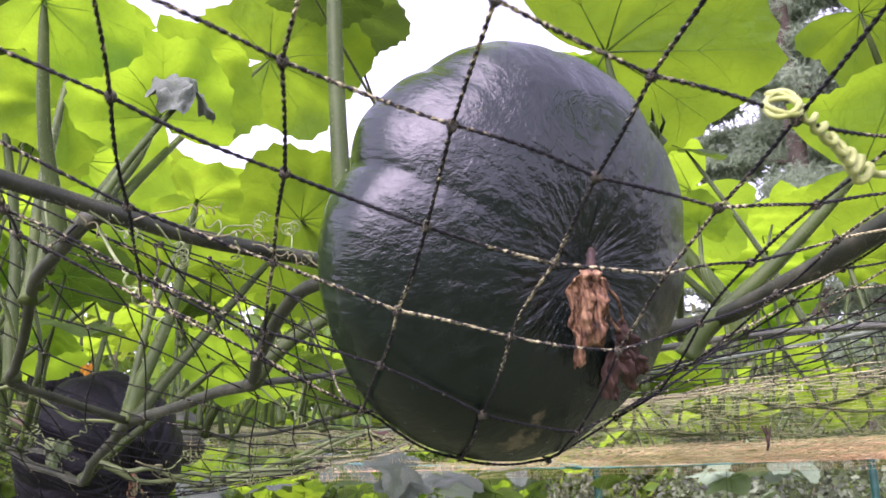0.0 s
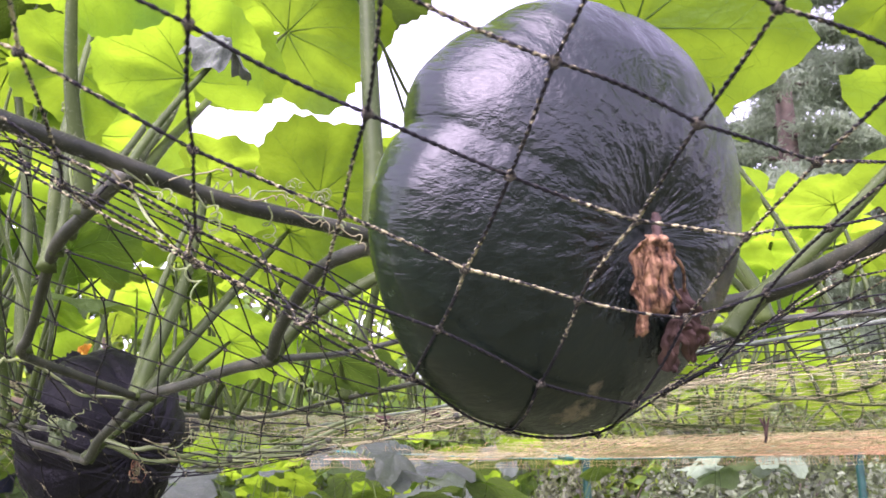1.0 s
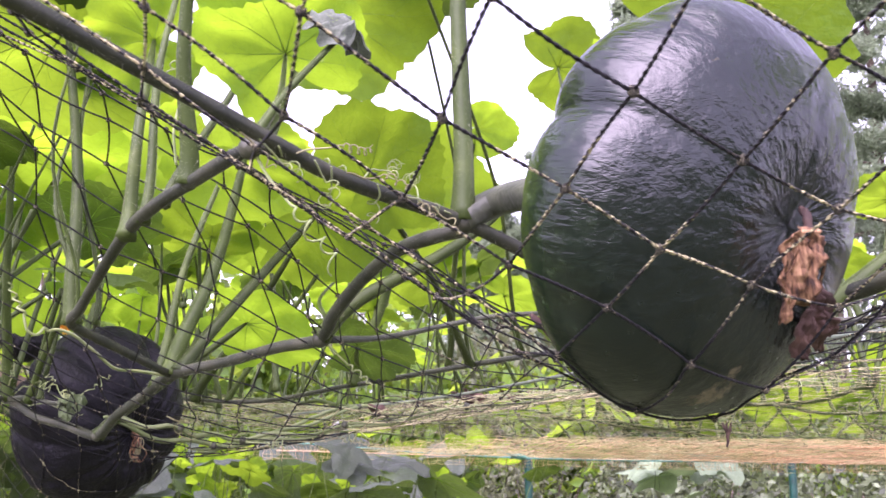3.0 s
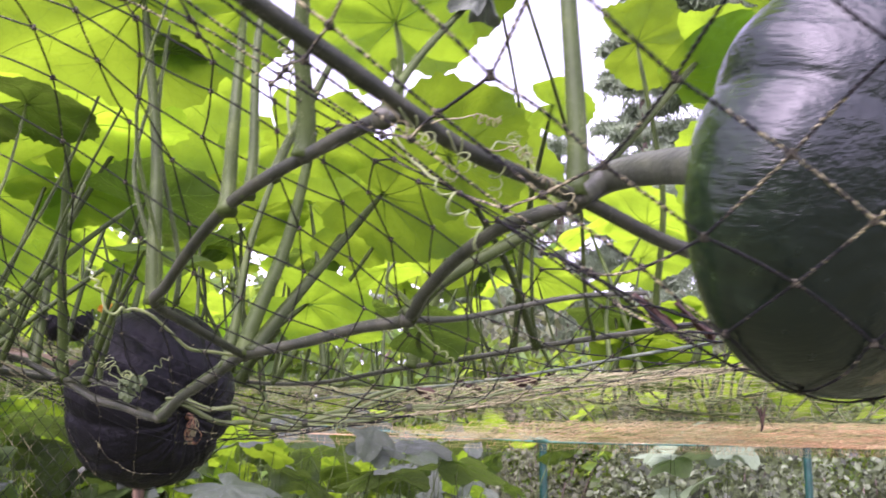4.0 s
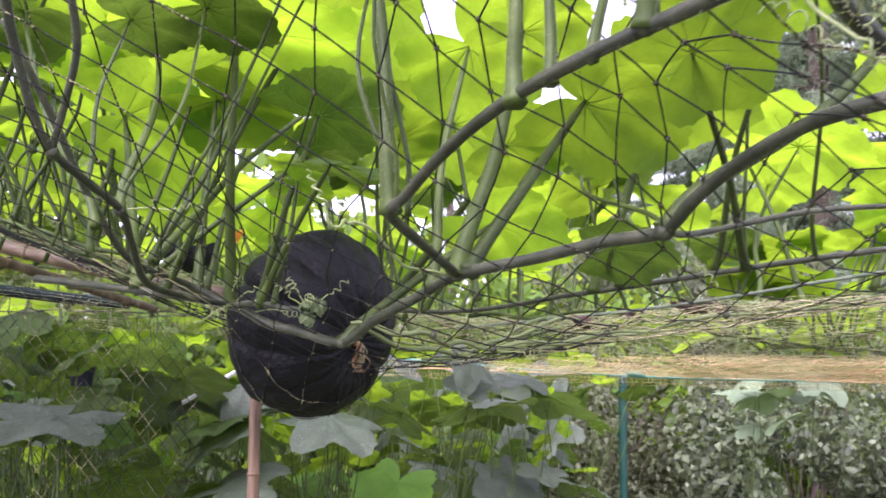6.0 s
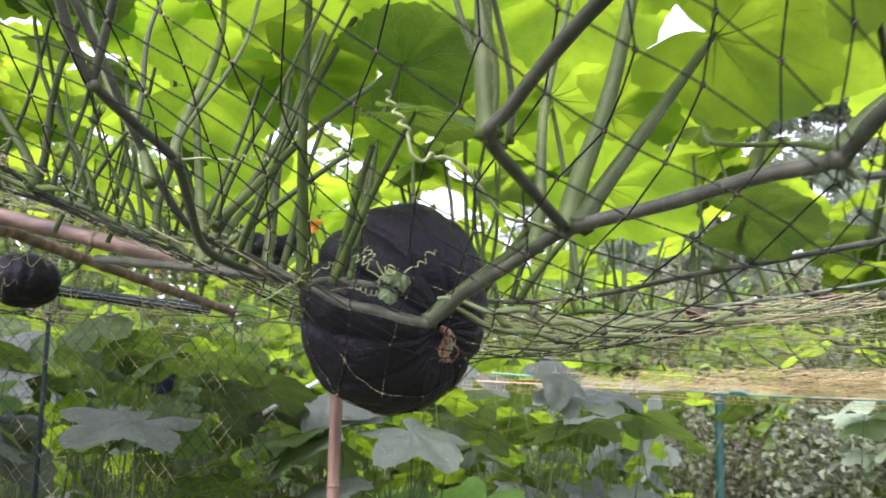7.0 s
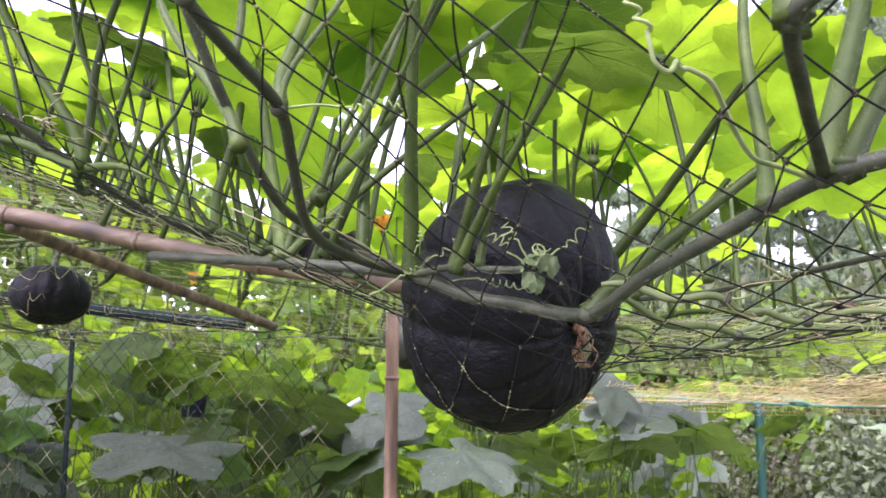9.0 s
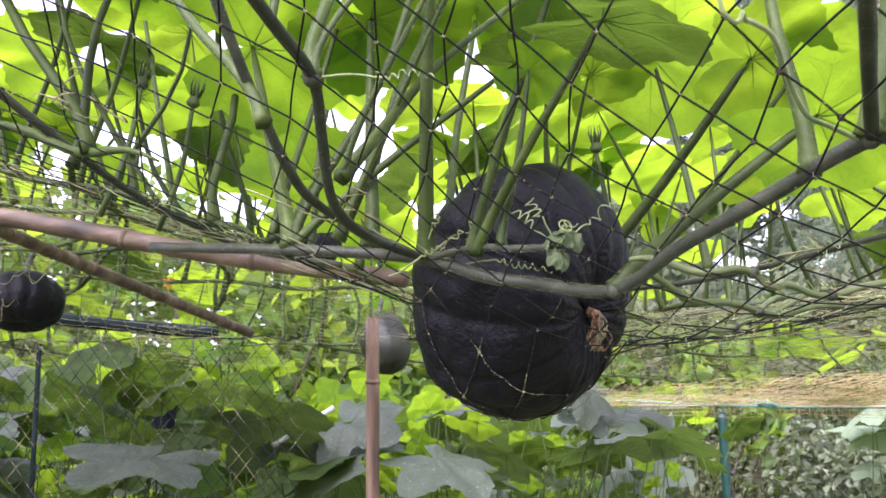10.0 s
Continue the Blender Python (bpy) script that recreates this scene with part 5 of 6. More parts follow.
# bare runners over the net
runner_vine = thing("squash_vine", "bare green runners of a squash vine lying on the net", "vine", "vines on the net")
for k, pts in enumerate(([(-0.372, 1.035), (-0.3, 1.03), (-0.25, 1.06), (-0.16, 1.05), (-0.05, 0.99)],
                         [(-0.362, 1.05), (-0.28, 1.1), (-0.18, 1.14), (-0.05, 1.12), (0.15, 1.02)],
                         [(-0.303, 1.162), (-0.1, 1.55), (0.085, 2.1), (0.185, 2.2), (0.4, 2.05)],
                         [(-0.30, 1.19), (-0.25, 1.26), (-0.15, 1.38), (0.068, 1.6), (0.3, 1.55)])):
    path = smooth_path(pts, 10)
    path = np.c_[path, net_height(path[:, 0], path[:, 1], True) + 0.006 + 0.003 * np.sin(np.arange(len(path)) * 0.8 + k)]
    part("runner", tube_mesh(path, np.interp(np.linspace(0, 1, len(path)), (0, 0.06, 0.7, 1), (0.0014, 0.0027, 0.0021, 0.0006)), M_RUNNER, 10, 0.08), runner_vine)
    for j in (11, 22, 33):
        swelling(runner_vine, Vector(path[j]), 0.0050, 50 + 3 * k + j)
        tendril(runner_vine, path[j], (0.5, -0.2, 0.4 - 0.02 * j), 0.07, 0.0008, 4, 0.006, 300 + 7 * k + j)

# ---------------------------------------------------------------- the plants under the trellis


def low_plant(x, y, tops, seed, label="leafy squash plant growing below the trellis net", blades=None):
    """A bushy squash plant: stalks from the ground, broad shaded leaves near the net's height."""
    rng = random.Random(seed)
    t = thing("squash_plant", label, "squash plant", "squash plants under the trellis")
    for k in range(tops):
        a, r = rng.uniform(0, 6.28), rng.uniform(0.05, 0.36)
        top = Vector((x + math.cos(a) * r, y + math.sin(a) * r * 0.8, rng.uniform(0.85, 1.43 if x > -0.9 else 1.47) if k else 1.38))
        base = Vector((x + rng.uniform(-0.06, 0.06), y + rng.uniform(-0.06, 0.06), 0.0))
        c = rng.uniform(0, 6.28)
        # most blades take the darker colours that stand for shade under the net
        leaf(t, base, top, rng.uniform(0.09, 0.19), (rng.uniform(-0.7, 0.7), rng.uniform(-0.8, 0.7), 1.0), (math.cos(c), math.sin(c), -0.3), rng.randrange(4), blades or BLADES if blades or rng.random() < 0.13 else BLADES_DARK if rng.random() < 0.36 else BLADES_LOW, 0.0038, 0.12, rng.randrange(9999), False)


for k, (x, y) in enumerate(((-1.55, 2.75), (-1.15, 2.95), (-0.75, 3.1), (-0.35, 3.35), (0.05, 3.75), (-1.95, 2.9), (-1.35, 3.5), (-0.85, 3.8), (-0.35, 4.2), (-1.9, 3.7), (-2.4, 3.3), (-2.5, 4.2), (-1.4, 4.4), (-0.6, 4.9), (0.25, 4.6), (-2.0, 5.0))):
    low_plant(x, y, 9, 300 + k)


def tall_plant(x, y, tops, lo, hi, seed):
    """A climbing squash plant beyond the trellis, its leaves lit from behind."""
    rng = random.Random(seed)
    t = thing("squash_plant", "climbing squash plant with backlit yellow-green leaves", "squash plant", "squash plants beyond the trellis")
    for k in range(tops):
        a, r = rng.uniform(0, 6.28), rng.uniform(0.05, 0.5)
        top = Vector((x + math.cos(a) * r, y + math.sin(a) * r * 0.6, rng.uniform(lo, hi)))
        c = rng.uniform(0, 6.28)
        # below 1.42 m most blades get darker colours in place of shade
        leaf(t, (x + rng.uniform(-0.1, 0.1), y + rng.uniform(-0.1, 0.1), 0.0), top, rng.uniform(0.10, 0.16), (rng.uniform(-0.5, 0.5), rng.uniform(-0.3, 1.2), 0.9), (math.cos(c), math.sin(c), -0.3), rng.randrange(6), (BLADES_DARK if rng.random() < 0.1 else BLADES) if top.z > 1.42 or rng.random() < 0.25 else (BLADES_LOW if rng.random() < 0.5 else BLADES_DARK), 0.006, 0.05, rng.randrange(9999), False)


for k, (x, y) in enumerate(((-3.2, 4.3), (-2.6, 4.9), (-2.0, 4.3), (-1.5, 5.0), (-0.9, 4.6), (-0.3, 5.2), (-3.6, 3.4), (-3.0, 5.6), (0.4, 5.5), (-2.9, 2.4), (-3.3, 3.0))):
    tall_plant(x, y, 15, 0.7, 1.95 if x < -0.5 else 1.5, 400 + k)
low_plant(1.62, 5.5, 8, 350, "pale green broad-leaved plant beyond the trellis", BLADES_PALE)

for k, (x, y) in enumerate(((-1.25, 2.62), (-1.70, 2.50), (-2.10, 2.65), (-1.45, 2.95), (-1.80, 3.30))):
    rng = random.Random(900 + k)
    t = thing("squash_plant", "leafy squash plant below the net, shade put into its dark green leaves", "squash plant", "squash plants under the trellis")
    for j in range(12):
        a, r = rng.uniform(0, 6.28), rng.uniform(0.05, 0.30)
        c = rng.uniform(0, 6.28)
        # mostly dark blades, so the shade below the net is in their colour
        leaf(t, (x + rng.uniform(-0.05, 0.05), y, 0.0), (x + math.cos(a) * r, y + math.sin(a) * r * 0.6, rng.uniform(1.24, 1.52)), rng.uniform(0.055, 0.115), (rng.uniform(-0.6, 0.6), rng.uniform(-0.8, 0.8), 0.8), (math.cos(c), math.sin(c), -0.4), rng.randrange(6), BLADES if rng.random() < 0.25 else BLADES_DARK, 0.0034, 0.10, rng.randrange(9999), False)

# slender climbers behind the broad leaves, their small leaves lit from behind
for k, (x, y) in enumerate(((-2.0, 3.3), (-1.6, 3.6), (-1.25, 3.45), (-0.95, 3.3), (-0.7, 3.5), (-0.45, 3.8), (-0.15, 4.1), (-1.1, 4.0), (-1.8, 4.2), (0.2, 4.4), (-2.4, 3.7))):
    rng = random.Random(1200 + k)
    t = thing("squash_plant", "slender climbing plant with small backlit yellow-green leaves", "squash plant", "squash plants under the trellis")
    for j in range(17):
        a, r = rng.uniform(0, 6.28), rng.uniform(0.05, 0.34)
        c = rng.uniform(0, 6.28)
        leaf(t, (x + rng.uniform(-0.25, 0.25), y + rng.uniform(-0.1, 0.1), 0.0), (x + math.cos(a) * r, y + math.sin(a) * r * 0.5, rng.uniform(1.02, 1.50)), rng.uniform(0.035, 0.075), (rng.uniform(-0.6, 0.6), rng.uniform(0.2, 1.1), 0.6), (math.cos(c), math.sin(c), -0.2), rng.randrange(6), BLADES_DARK if rng.random() < 0.42 else BLADES, 0.0030, 0.16, rng.randrange(9999), False)
    for j in range(5):
        b = Vector((x + rng.uniform(-0.4, 0.4), y + rng.uniform(-0.15, 0.15), 0.0))
        stalk(t, b, b + Vector((rng.uniform(-0.7, 0.7), rng.uniform(-0.3, 0.3), rng.uniform(1.25, 1.52))), rng.uniform(0.0022, 0.0042), 0.12, rng.randrange(9999), 6, 0.1, False)

# single broad leaves that stand out under the net
for k, (x, y, z, size, lean, turn) in enumerate(((-0.03, 3.76, 1.384, 0.19, -0.24, 0.4), (-0.56, 2.94, 1.262, 0.15, -0.36, 0.9), (-1.08, 2.27, 1.300, 0.15, -0.20, -0.5))):
    t = thing("squash_plant", "squash plant with one broad silvery grey-green leaf", "squash plant", "squash plants under the trellis")
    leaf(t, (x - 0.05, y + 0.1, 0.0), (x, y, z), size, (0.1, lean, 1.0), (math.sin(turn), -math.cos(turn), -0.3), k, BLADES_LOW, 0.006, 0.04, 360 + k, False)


def build_fruit_a():
    t = thing("squash", "large glossy dark green squash hanging over the net", "squash", "squashes in the trellis")
    part("rind", RIND_A, t, "", fruit_pose(FRUIT_A, 0.74))
    c, a, ra, _ = FRUIT_A
    a = Vector(a).normalized()
    c = Vector(c)
    end = c - a * ra * 0.84
    path = smooth_path([NODE_A, NODE_A + Vector((0.022, 0.004, 0.014)), (NODE_A + end) / 2 + Vector((0.012, 0.004, 0.012)), end + a * 0.004], 6)
    f = np.linspace(0, 1, len(path))
    part("fruit_stem", tube_mesh(path, 0.0078 + 0.003 * f + 0.006 * np.exp(-(1 - f) * 9), M_PEDUNCLE, 10, 0.09), t, "thick ridged grey-green stem")
    fl = part("withered_flower", tube_mesh(smooth_path([(0.0640, 0.3870, 1.5290), (0.0626, 0.3800, 1.5250), (0.0620, 0.3780, 1.5190), (0.0618, 0.3790, 1.5130)], 5), np.linspace(0.0013, 0.0024, 16), M_DEAD_LEAF, 14, 0.14, rough=0.3, seed=3), t, "withered brown papery flower")
    papery(fl, [(0.0618, 0.3785, 1.5190), (0.0616, 0.3790, 1.5140), (0.0620, 0.3850, 1.5020), (0.0612, 0.3915, 1.4900)], (0.0105, 0.0145, 0.0150, 0.0140), 1, M_DEAD)
    papery(fl, [(0.0608, 0.3800, 1.5170), (0.0596, 0.3820, 1.5060), (0.0584, 0.3880, 1.4950), (0.0570, 0.3920, 1.4860), (0.0564, 0.3940, 1.4825)], (0.0050, 0.0070, 0.0072, 0.0060, 0.0034), 2, M_DEAD)
    papery(fl, [(0.0640, 0.3810, 1.5170), (0.0660, 0.3860, 1.5080), (0.0665, 0.3920, 1.4980)], (0.0040, 0.0050, 0.0036), 3, M_DEAD)
    papery(fl, [(0.0770, 0.4030, 1.5020), (0.0790, 0.4050, 1.4950), (0.0815, 0.4110, 1.4870), (0.0850, 0.4170, 1.4805)], (0.0040, 0.0085, 0.0120, 0.0090), 4, M_DEAD_LEAF)
    papery(fl, [(0.0780, 0.4060, 1.4930), (0.0800, 0.4110, 1.4830), (0.0830, 0.4180, 1.4740)], (0.0060, 0.0090, 0.0025), 5, M_DEAD_LEAF)
    papery(fl, [(0.0740, 0.4040, 1.4900), (0.0720, 0.4090, 1.4800), (0.0730, 0.4150, 1.4700)], (0.0050, 0.0080, 0.0060), 6, M_DEAD_LEAF)
    for pts in ([(0.0630, 0.3790, 1.5180), (0.0690, 0.3830, 1.5120), (0.0740, 0.3900, 1.5080), (0.0772, 0.4020, 1.5010)], [(0.0632, 0.3795, 1.5200), (0.0680, 0.3840, 1.5100), (0.0700, 0.3920, 1.5020), (0.0770, 0.4040, 1.4960)]):
        part("flower_thread", tube_mesh(smooth_path(pts, 6), 0.0007, M_DEAD, 5), fl)


def build_fruit_b():
    t = thing("squash", "blackish, deeply ribbed warty squash hanging through the net", "squash", "squashes in the trellis")
    part("rind", RIND_B, t, "", fruit_pose(FRUIT_B, 0.36))
    c, a, ra, _ = FRUIT_B
    a, c = Vector(a).normalized(), Vector(c)
    tip = c + a * ra * 0.84
    rng = random.Random(9)
    fl = part("withered_flower", tube_mesh([tip - a * 0.004, tip + a * 0.004, tip + a * 0.008 + Vector((0, 0, -0.004))], [0.0045, 0.0038, 0.002], M_DEAD, 8), t, "small shrivelled brown flower")
    for k in range(3):
        petal(rng, tip + a * 0.006, Vector((rng.uniform(-0.006, 0.004), rng.uniform(-0.006, 0.0), -rng.uniform(0.010, 0.024))), rng.uniform(0.004, 0.007), M_STRAW if k else M_DEAD_LEAF, fl)
    for k in range(14):
        w = [Vector((rng.gauss(0, 0.004), rng.gauss(-0.002, 0.002), -0.011 * j)) for j in range(4)]
        q0 = tip + a * 0.006 + Vector((0, 0, 0.004))
        part("flower_thread", tube_mesh(smooth_path([q0] + [q0 + d for d in w[1:]], 4), 0.0006, M_STRAW if k % 3 == 1 else M_DEAD, 4), fl)
    end = c - a * ra * 0.8
    part("fruit_stem", tube_mesh(smooth_path([end + a * 0.004, end - a * 0.02 + Vector((0, 0, 0.006)), Vector((-0.50, 1.25, 1.50))], 5), np.linspace(0.010, 0.007, 11), M_PEDUNCLE, 10, 0.09), t)


build_fruit_a()
build_fruit_b()


def far_fruit(centre, axis, ra, rb, mat, lobes, depth, label, seed):
    fr = (np.array(centre), np.array(axis, float), ra, rb)
    t = thing("squash", label, "squash", "squashes in the trellis")
    part("rind", fruit_mesh(fr, mat, [(360 * k / lobes + 8 * math.sin(k * 2.3 + seed), 1.0) for k in range(lobes)], 0.0, depth, 0.2, seed, 0.02, 72, 36, (0.8, 1.0)), t, "", fruit_pose(fr))
    a = Vector(axis).normalized()
    e = Vector(centre) - a * ra * 0.8
    part("fruit_stem", tube_mesh(smooth_path([e + a * 0.004, e - a * 0.02, e - a * 0.035 + Vector((0.01, 0, 0.02))], 4), 0.006, M_PEDUNCLE, 8), t)


far_fruit((-0.652, 2.50, 1.521), (0.2, -0.4, -0.8), 0.072, 0.054, M_RIND_DULL, 8, 0.05, "small dull green squash behind a bamboo cane", 2.0)
far_fruit((-1.230, 2.04, 1.566), (0.1, -0.3, -0.95), 0.050, 0.068, M_RIND_BLACK, 10, 0.10, "dark squash half hidden by net and tendrils", 4.0)
far_fruit((-0.704, 1.80, 1.620), (0.3, -0.5, 0.3), 0.040, 0.050, M_RIND_BLACK, 10, 0.10, "small dark squash among the leaf stalks", 6.0)

# ---------------------------------------------------------------- canes, stakes, strings


def cane(points, r0, r1, label, nodes=5, seed=0, mat=M_BAMBOO):
    """A bamboo cane with slightly thicker joints."""
    path = smooth_path(points, 14)
    f = np.linspace(0, 1, len(path))
    rad = r0 + (r1 - r0) * f
    t = thing("bamboo_cane", label, "bamboo cane", "canes of the trellis")
    for k in range(nodes):
        i = int((k + 0.7) / nodes * (len(path) - 2))
        d = (path[i + 1] - path[i]) / np.linalg.norm(path[i + 1] - path[i])
        part("joint", tube_mesh([path[i] - d * 0.004, path[i] - d * 0.0012, path[i] + d * 0.0012, path[i] + d * 0.004], [rad[i] * 1.02, rad[i] * 1.16, rad[i] * 1.16, rad[i] * 1.02], mat, 12), t)
    part("shaft", tube_mesh(path, rad, mat, 12, 0.0, rough=0.05, seed=seed), t)
    return t


cane([(-0.655, 2.250, 1.552), (-0.655, 2.25, 0.7), (-0.660, 2.25, -0.05)], 0.0125, 0.0130, "upright reddish-brown bamboo cane under the net", 7, 1)
cane([(-1.30, 1.66, 1.66), (-1.062, 1.60, 1.618), (-0.749, 1.50, 1.545), (-0.54, 1.43, 1.505)], 0.0135, 0.0090, "thick brown bamboo cane lying along the net", 5, 2, M_BAMBOO_LYING)
cane([(-1.075, 1.60, 1.607), (-1.035, 1.83, 1.588), (-0.918, 2.38, 1.538)], 0.0088, 0.0096, "thin brown bamboo cane tied to a thicker one", 5, 3, M_BAMBOO_LYING)


def stake(x, y, top, r=0.0165):
    t = thing("garden_stake", "upright green plastic-coated garden stake", "garden stake", "stakes along the trellis", at=(x, y, 0))
    n = 60
    z = np.linspace(-0.05, top, n)
    rad = r * (1 + 0.05 * (np.arange(n) % 3 == 0))
    part("shaft", tube_mesh([(0, 0, q) for q in z], rad, M_STAKE, 12), t)
    part("cap", tube_mesh([(0, 0, top), (0, 0, top + 0.012), (0, 0, top + 0.02)], [r * 1.12, r * 1.1, r * 0.6], M_STAKE, 12), t)


stake(0.877, 5.70, 1.372, 0.023)
stake(2.456, 5.70, 1.352, 0.023)
stake(4.03, 5.70, 1.34, 0.023)
post = thing("thin_post", "thin dark upright post beside the lower leaves", "post", at=(-1.50, 2.72, 0))
part("shaft", tube_mesh([(0, 0, -0.05), (0.003, 0, 0.7), (0, 0, 1.55)], 0.0065, M_RAIL, 8), post)
rail = thing("trellis_rail", "dark round rail carrying the trellis net", "rail")
part("bar", tube_mesh(smooth_path([(-2.6, 2.45, 1.74), (-1.437, 2.60, 1.600), (-1.05, 2.64, 1.562)], 10), 0.015, M_RAIL, 10), rail)
cord = thing("edge_string", "taut teal string along the far edge of the net", "string")
part("strand", tube_mesh(smooth_path([(-0.35, 3.50, 1.435), (0.468, 3.555, 1.385), (1.453, 3.59, 1.372), (2.6, 3.65, 1.36)], 12), 0.0035, M_CORD_TEAL, 6), cord)
part("knot", tube_mesh(smooth_path([(0.42, 3.50, 1.402), (0.45, 3.48, 1.396), (0.48, 3.50, 1.386), (0.45, 3.53, 1.39), (0.42, 3.50, 1.40), (0.38, 3.49, 1.408)], 5), 0.008, M_CORD_TEAL, 6), cord)
rope = thing("rope", "thin grey-green rope stretched above the net", "rope")
part("strand", tube_mesh(smooth_path([(-0.25, 1.62, 1.475), (0.006, 1.34, 1.497), (0.20, 1.08, 1.525), (0.42, 0.82, 1.545), (0.75, 0.45, 1.60)], 10), 0.0023, M_ROPE, 8, 0.12), rope)
pot = thing("plant_pot", "small dark blue plastic pot hanging among the leaves", "pot", at=(-1.251, 2.901, 1.345))
part("wall", tube_mesh([(0, 0, 0), (0, 0, 0.002), (0, 0, 0.06), (0, 0, 0.066), (0, 0, 0.072)], [0.026, 0.028, 0.036, 0.040, 0.040], M_BLUE, 20), pot)
part("hanger", tube_mesh(smooth_path([(-0.038, 0, 0.068), (-0.02, 0, 0.13), (0.0, 0, 0.19)], 5), 0.0012, M_RAIL, 5), pot)
pipe = thing("white_pipe", "slanting white plastic pipe among the lower leaves", "pipe")
part("shaft", tube_mesh([(-0.99, 3.0, 1.297), (-0.957, 3.0, 1.317), (-0.83, 3.0, 1.394)], 0.007, M_PIPE, 10), pipe)

# ---------------------------------------------------------------- the net


def build_net():
    e1, e2, o = np.array([0.040, 0.0215]), np.array([-0.0098, 0.0432]), np.array([-0.003, 0.286])
    rng = np.random.default_rng(3)
    # how far the net is drawn out of square: mesh, mesh, shift along both threads
    pull = np.array([
        (0, 0, 0, 0), (-2, 1, 0, 0), (2, 2, 0, 0), (-3, 3, 0.1, -0.1), (3, 5, 0, 0), (-1, 8, -0.54, 0.42), (0, 8, -0.49, 0.32), (-1, 9, 0.05, 0.28), (-2, 9, 0.04, 0.45), (-2, 10, 0.58, 0.01),
        (-3, 11, 1.09, -0.24), (-3, 12, 1.49, -0.62), (-5, 10, 0.54, 0.1), (-5, 12, 1.5, -0.52), (-7, 13, 1.84, -0.48), (-7, 12, 1.57, -0.42), (-5, 15, 1.12, -0.12), (-5, 17, 1.47, -0.27), (-8, 16, 1.53, -0.16),
        (-8, 19, 2.03, -0.09), (-10, 18, 2.18, -0.63), (-11, 19, 2.49, -0.96), (-12, 20, 2.71, -1.88), (-6, 17, 1.61, -0.2)])
    node = {}
    for i in range(-90, 90):
        for j in range(-70, 130):
            w = 1 / (0.4 + (pull[:, 0] - i) ** 2 + (pull[:, 1] - j) ** 2) ** 2
            di, dj = (w @ pull[:, 2:]) / w.sum() * min(1.0, max(0.0, (j - 4) / 4))
            p = o + (i + di) * e1 + (j + dj) * e2
            if not (-1.9 < p[0] < 1.5 and 0.02 < p[1] < 2.9):
                continue
            node[i, j] = p + rng.normal(size=2) * 0.0013
    keys = list(node)
    xy = np.array([node[k] for k in keys])
    z = net_height(xy[:, 0], xy[:, 1], True) + rng.normal(size=len(xy)) * np.where(xy[:, 1] < 0.5, 0.0005, 0.0012)
    pos = {k: under_skin(np.array([*node[k], h])) for k, h in zip(keys, z)}
    net = thing("garden_net", "black knotted garden net flecked with yellow lichen, sagging under vines", "net")
    near_v, near_f, mid_v, mid_f, far_v, far_f = [], [], [], [], [], []
    wob = random.Random(6)
    for (i, j), p in pos.items():
        for q in (pos.get((i + 1, j)), pos.get((i, j + 1))):
            if q is None:
                continue
            near = p[1] < 1.36
            n = (12 if p[1] < 0.48 else 8 if 1.08 < p[1] and abs(p[0] + 0.43) < 0.16 else 5) if near else 3
            f = np.linspace(0, 1, n)[:, None]
            path = p + (q - p) * f
            bend = rng.normal(size=3) * 0.0006
            path = path + bend * np.sin(f * math.pi)
            if near:
                path = np.array([under_skin(w) for w in path])
            if p[1] < 0.5 and abs(p[0]) < 0.32:
                g = np.linspace(0, 1, 46)
                axis = np.stack([np.interp(g * (n - 1), range(n), path[:, c]) for c in range(3)], 1)
                d = (q - p) / np.linalg.norm(q - p)
                s1 = np.cross(d, (0.3, 0.5, 0.8))
                s1 /= np.linalg.norm(s1)
                s2 = np.cross(d, s1)
                for turn in (0.0, math.pi):
                    w = g * 46 + turn
                    strand = axis + 0.00034 * (np.cos(w)[:, None] * s1 + np.sin(w)[:, None] * s2)
                    v, f4 = tube(strand, 0.00040, 4, 0, False, 0.10, wob)
                    k = len(near_v)
                    near_v += v
                    near_f += [tuple(a + k for a in quad) for quad in f4]
                continue
            v, f4 = tube(path, (0.00068 if p[1] < 0.48 else 0.00062 if p[0] < -0.15 else 0.00055) if near else 0.0005 if p[0] < -0.3 else 0.00036, 5 if near else 3, 0, False, 0.22 if p[1] < 0.48 else 0.0, wob)
            vs, fs = (near_v, near_f) if p[1] < 0.5 else (mid_v, mid_f) if p[1] < (1.36 if p[0] < -0.15 else 0.85) else (far_v, far_f)
            k = len(vs)
            vs += v
            fs += [tuple(a + k for a in quad) for quad in f4]
    part("near_mesh", from_arrays(near_v, near_f, M_CORD), net)["kind"] = "stuff"
    part("middle_mesh", from_arrays(mid_v, mid_f, M_CORD_MID), net)["kind"] = "stuff"
    part("far_mesh", from_arrays(far_v, far_f, M_CORD_FAR), net)["kind"] = "stuff"
    bm = bmesh.new()
    bmesh.ops.create_icosphere(bm, subdivisions=2, radius=1.0)
    for v in bm.verts:
        v.co *= 1 + 0.35 * noise.noise(v.co * 1.7)
    knot = finish(bm, M_CORD, True, "knot")
    order = sorted(pos, key=lambda k: (pos[k][0] + 0.15) ** 2 + (pos[k][1] - 0.5) ** 2)
    for k in order[:300]:
        x, y, h = pos[k]
        part("knot", knot, net, "", pose(x, y, h, rng.uniform(0, 360), rng.uniform(0, 360), rng.uniform(0, 360)) @ Matrix.Diagonal((0.0021, 0.0017, 0.0016, 1)))
    vs, fs = [], []
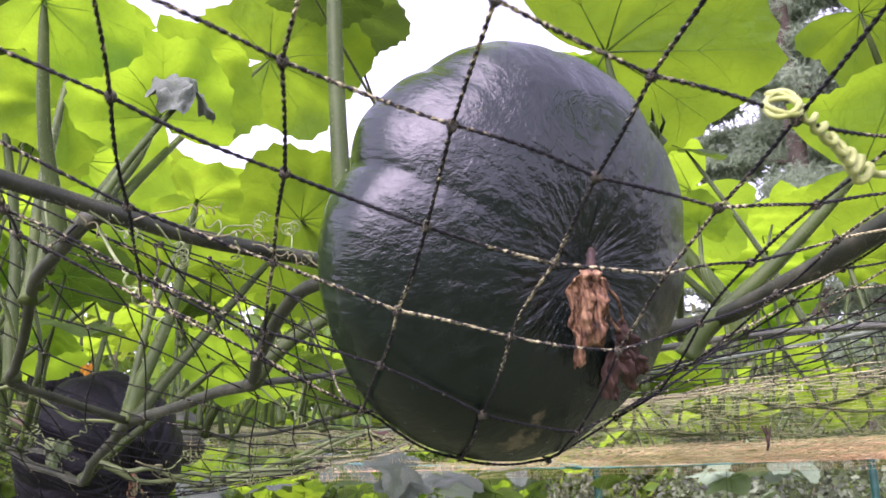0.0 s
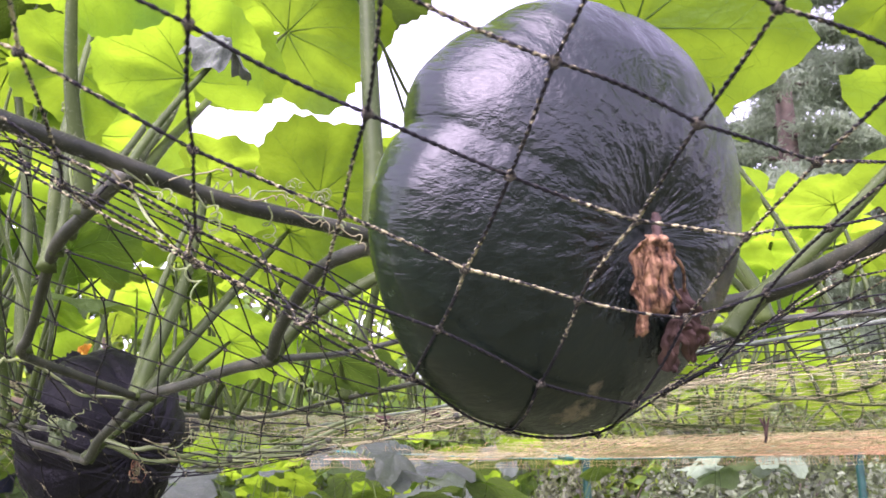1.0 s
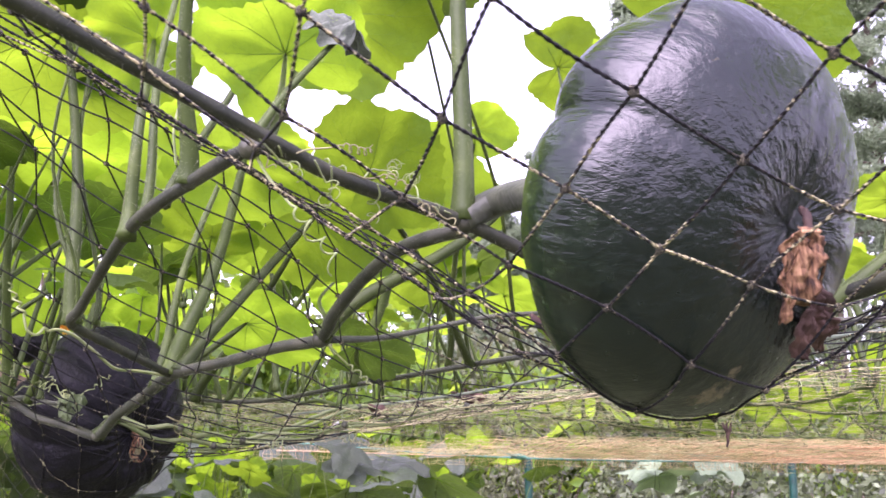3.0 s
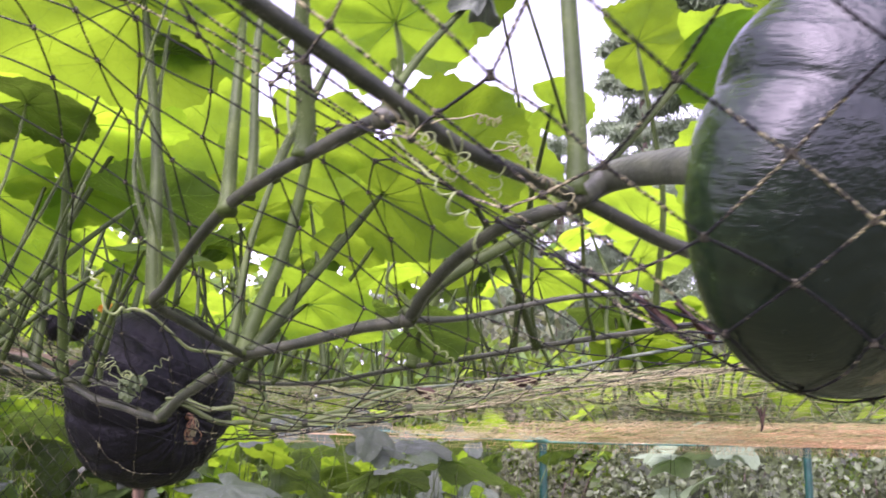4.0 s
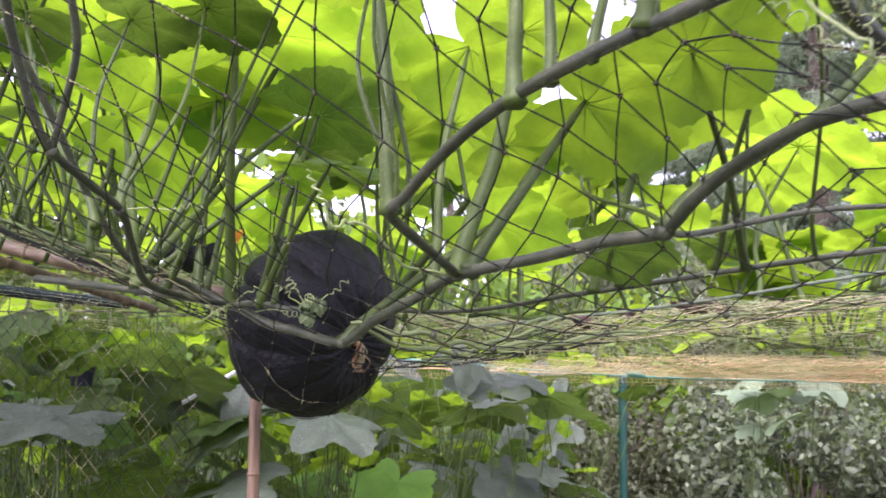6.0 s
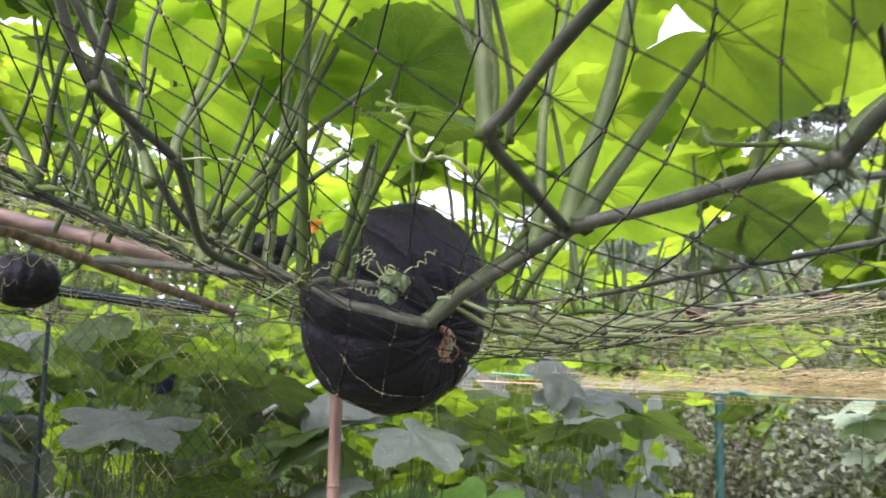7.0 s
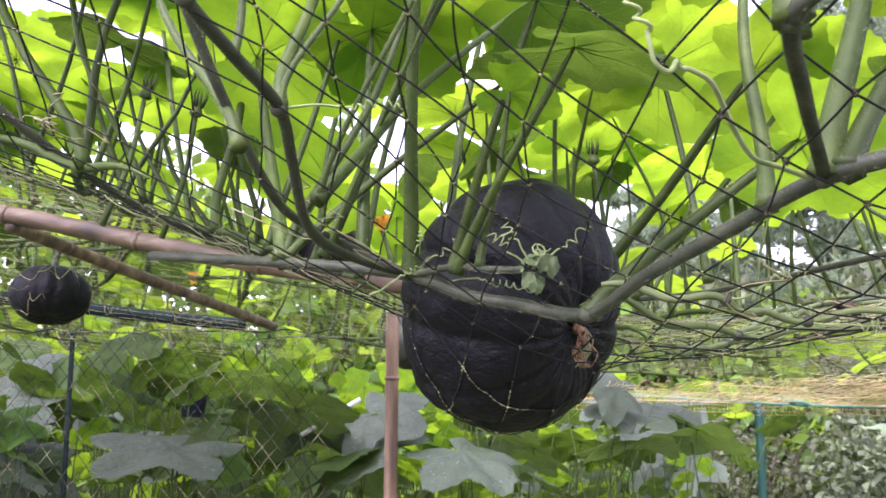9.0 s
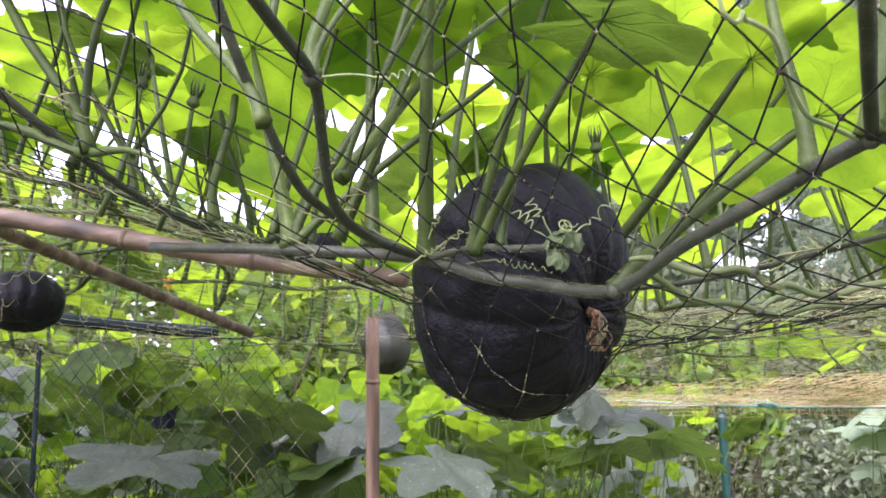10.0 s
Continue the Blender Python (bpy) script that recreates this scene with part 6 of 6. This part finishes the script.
    base = np.array([(1, 0, 0), (-1, 0, 0), (0, 1, 0), (0, -1, 0), (0, 0, 1), (0, 0, -1)]) * 0.0015
    tri = [(0, 2, 4), (2, 1, 4), (1, 3, 4), (3, 0, 4), (2, 0, 5), (1, 2, 5), (3, 1, 5), (0, 3, 5)]
    for k in order[300:]:
        n = len(vs)
        vs += list(base + pos[k])
        fs += [(a + n, b + n, c + n) for a, b, c in tri]
    part("far_knot_mesh", from_arrays(vs, fs, M_CORD_FAR), net)["kind"] = "stuff"


build_net()


def build_fence_net():
    t = thing("fence_net", "loose dark upright net in front of the lower leaves", "net")
    rng = np.random.default_rng(5)
    for s, name in ((-1, "falling_threads"), (1, "rising_threads")):
        rods = []
        for k in range(-30, 90):
            z = np.linspace(0.95, 1.535, 10)
            x = -2.6 + 0.034 * k + s * (z - 1.1) * 0.8
            keep = (x > -2.3) & (x < -0.80)
            if keep.sum() > 2:
                rods.append((np.c_[x, 2.44 + rng.normal(size=10) * 0.006, z + rng.normal(size=10) * 0.003][keep], 0.0009, 3))
        part(name, tubes_mesh(rods, M_CORD), t)["kind"] = "stuff"
    xs = np.linspace(-2.3, -0.80, 30)
    part("top_cord", tube_mesh(np.c_[xs, np.full(30, 2.44), np.full(30, 1.535) + rng.normal(size=30) * 0.003], 0.0016, M_CORD, 5), t)


build_fence_net()


def build_orange_net():
    t = thing("orange_net", "faded straw-orange fine net at the far edge of the trellis", "net")
    rng = np.random.default_rng(8)
    rods, old = [], []
    for x in np.arange(-0.55, 2.7, 0.0115):
        ys = np.linspace(2.45 + rng.uniform(0, 0.3) + 0.7 * max(0.0, 0.55 - x), 3.57, 10)
        if ys[0] > 3.5:
            continue
        z = net_height(np.full(10, x), ys) - 0.012 + rng.normal(size=10) * 0.003
        # the last hand's width is folded down under the string
        xs, ys, z = np.r_[np.full(10, x), x, x] + rng.normal(size=12) * 0.003, np.r_[ys, 3.585, 3.575], np.r_[z, z[-1] - 0.016, z[-1] - 0.026 - rng.uniform(0, 0.012)]
        (old if rng.random() < 0.62 - 0.35 * x else rods).append((np.c_[xs, ys, z], 0.00085, 3))
    for y in np.arange(2.5, 3.57, 0.0145):
        xs = np.linspace(max(-0.5, rng.uniform(-0.1, 0.7) + 0.9 * (3.1 - y)), 2.7, 40)
        cut = rng.integers(8, 26)
        line = np.c_[xs, y + rng.normal(size=40) * 0.003, net_height(xs, np.full(40, y)) - 0.012 + rng.normal(size=40) * 0.003]
        old.append((line[: cut + 1], 0.00085, 3))
        rods.append((line[cut:], 0.00085, 3))
    for z in (0.014, 0.024, 0.033):
        xs = np.linspace(-0.45, 2.7, 40)
        old.append((np.c_[xs, np.full(40, 3.58) + rng.normal(size=40) * 0.004, net_height(xs, np.full(40, 3.57)) - 0.012 - z + rng.normal(size=40) * 0.004], 0.001, 3))
    xs = np.linspace(-0.4, 2.7, 30)
    part("edge_cord", tube_mesh(np.c_[xs, np.full(30, 3.575), net_height(xs, np.full(30, 3.575)) - 0.012], 0.0024, M_ORANGE, 6), t)
    part("mesh", tubes_mesh(rods, M_ORANGE), t)["kind"] = "stuff"
    part("lichened_mesh", tubes_mesh(old, M_STRAW_NET), t)["kind"] = "stuff"


build_orange_net()


def build_litter():
    """Dried and green tendrils caught in the net, too many to count."""
    rng = np.random.default_rng(21)
    for mat, name, label, count, box in (
            (M_STRAW, "dried_tendrils", "tangle of dried straw-coloured tendrils caught in the net", 270, (-1.45, 1.2, 0.95, 2.9)),
            (M_TENDRIL, "green_tendrils", "tangle of thin green tendrils winding through the net", 320, (-1.5, 0.6, 1.22, 2.3))):
        bars = []
        for k in range(count):
            x, y = rng.uniform(box[0], box[1]), rng.uniform(box[2], box[3])
            if (x + 0.43) ** 2 + (y - 1.2) ** 2 < 0.045 and k % 6:
                x -= 0.55
            a = rng.uniform(0, 6.28)
            n, ln = 16, rng.uniform(0.05, 0.20)
            s = np.linspace(0, 1, n)
            wob = rng.uniform(0.004, 0.014)
            ph = rng.uniform(0, 6.28)
            px = x + math.cos(a) * ln * s + wob * np.cos(s * rng.uniform(6, 22) + ph)
            py = y + math.sin(a) * ln * s + wob * np.sin(s * rng.uniform(6, 22) + ph)
            pz = net_height(px, py) + 0.002 + 0.005 * np.sin(s * rng.uniform(4, 14) + ph) - rng.uniform(0, 0.006)
            low = np.minimum(fruit_lower(FRUIT_A, px, py, 0.004), fruit_lower(FRUIT_B, px, py, 0.004))
            pz = np.minimum(pz, low)
            bars.append((np.c_[px, py, pz], np.linspace(0.0007, 0.0003, n) * rng.uniform(0.6, 1.3), 4))
        for k in range(9):
            a = rng.uniform(0, 6.28)
            s = np.linspace(0, 1, 14)
            ln = rng.uniform(0.06, 0.16)
            x, y, z = rng.uniform(-1.36, -1.06), rng.uniform(1.84, 1.97), rng.uniform(1.535, 1.625)
            bars.append((np.c_[x + math.cos(a) * ln * s + 0.008 * np.cos(s * 9 + a), y + 0.02 * np.sin(s * 7 + a), z + 0.3 * math.sin(a) * ln * s + 0.010 * np.sin(s * 11 + 2 * a)], 0.0005, 4))
        ob = new(name, tubes_mesh(bars, mat))
        tagged(ob, label, "tendrils", kind="stuff")


build_litter()
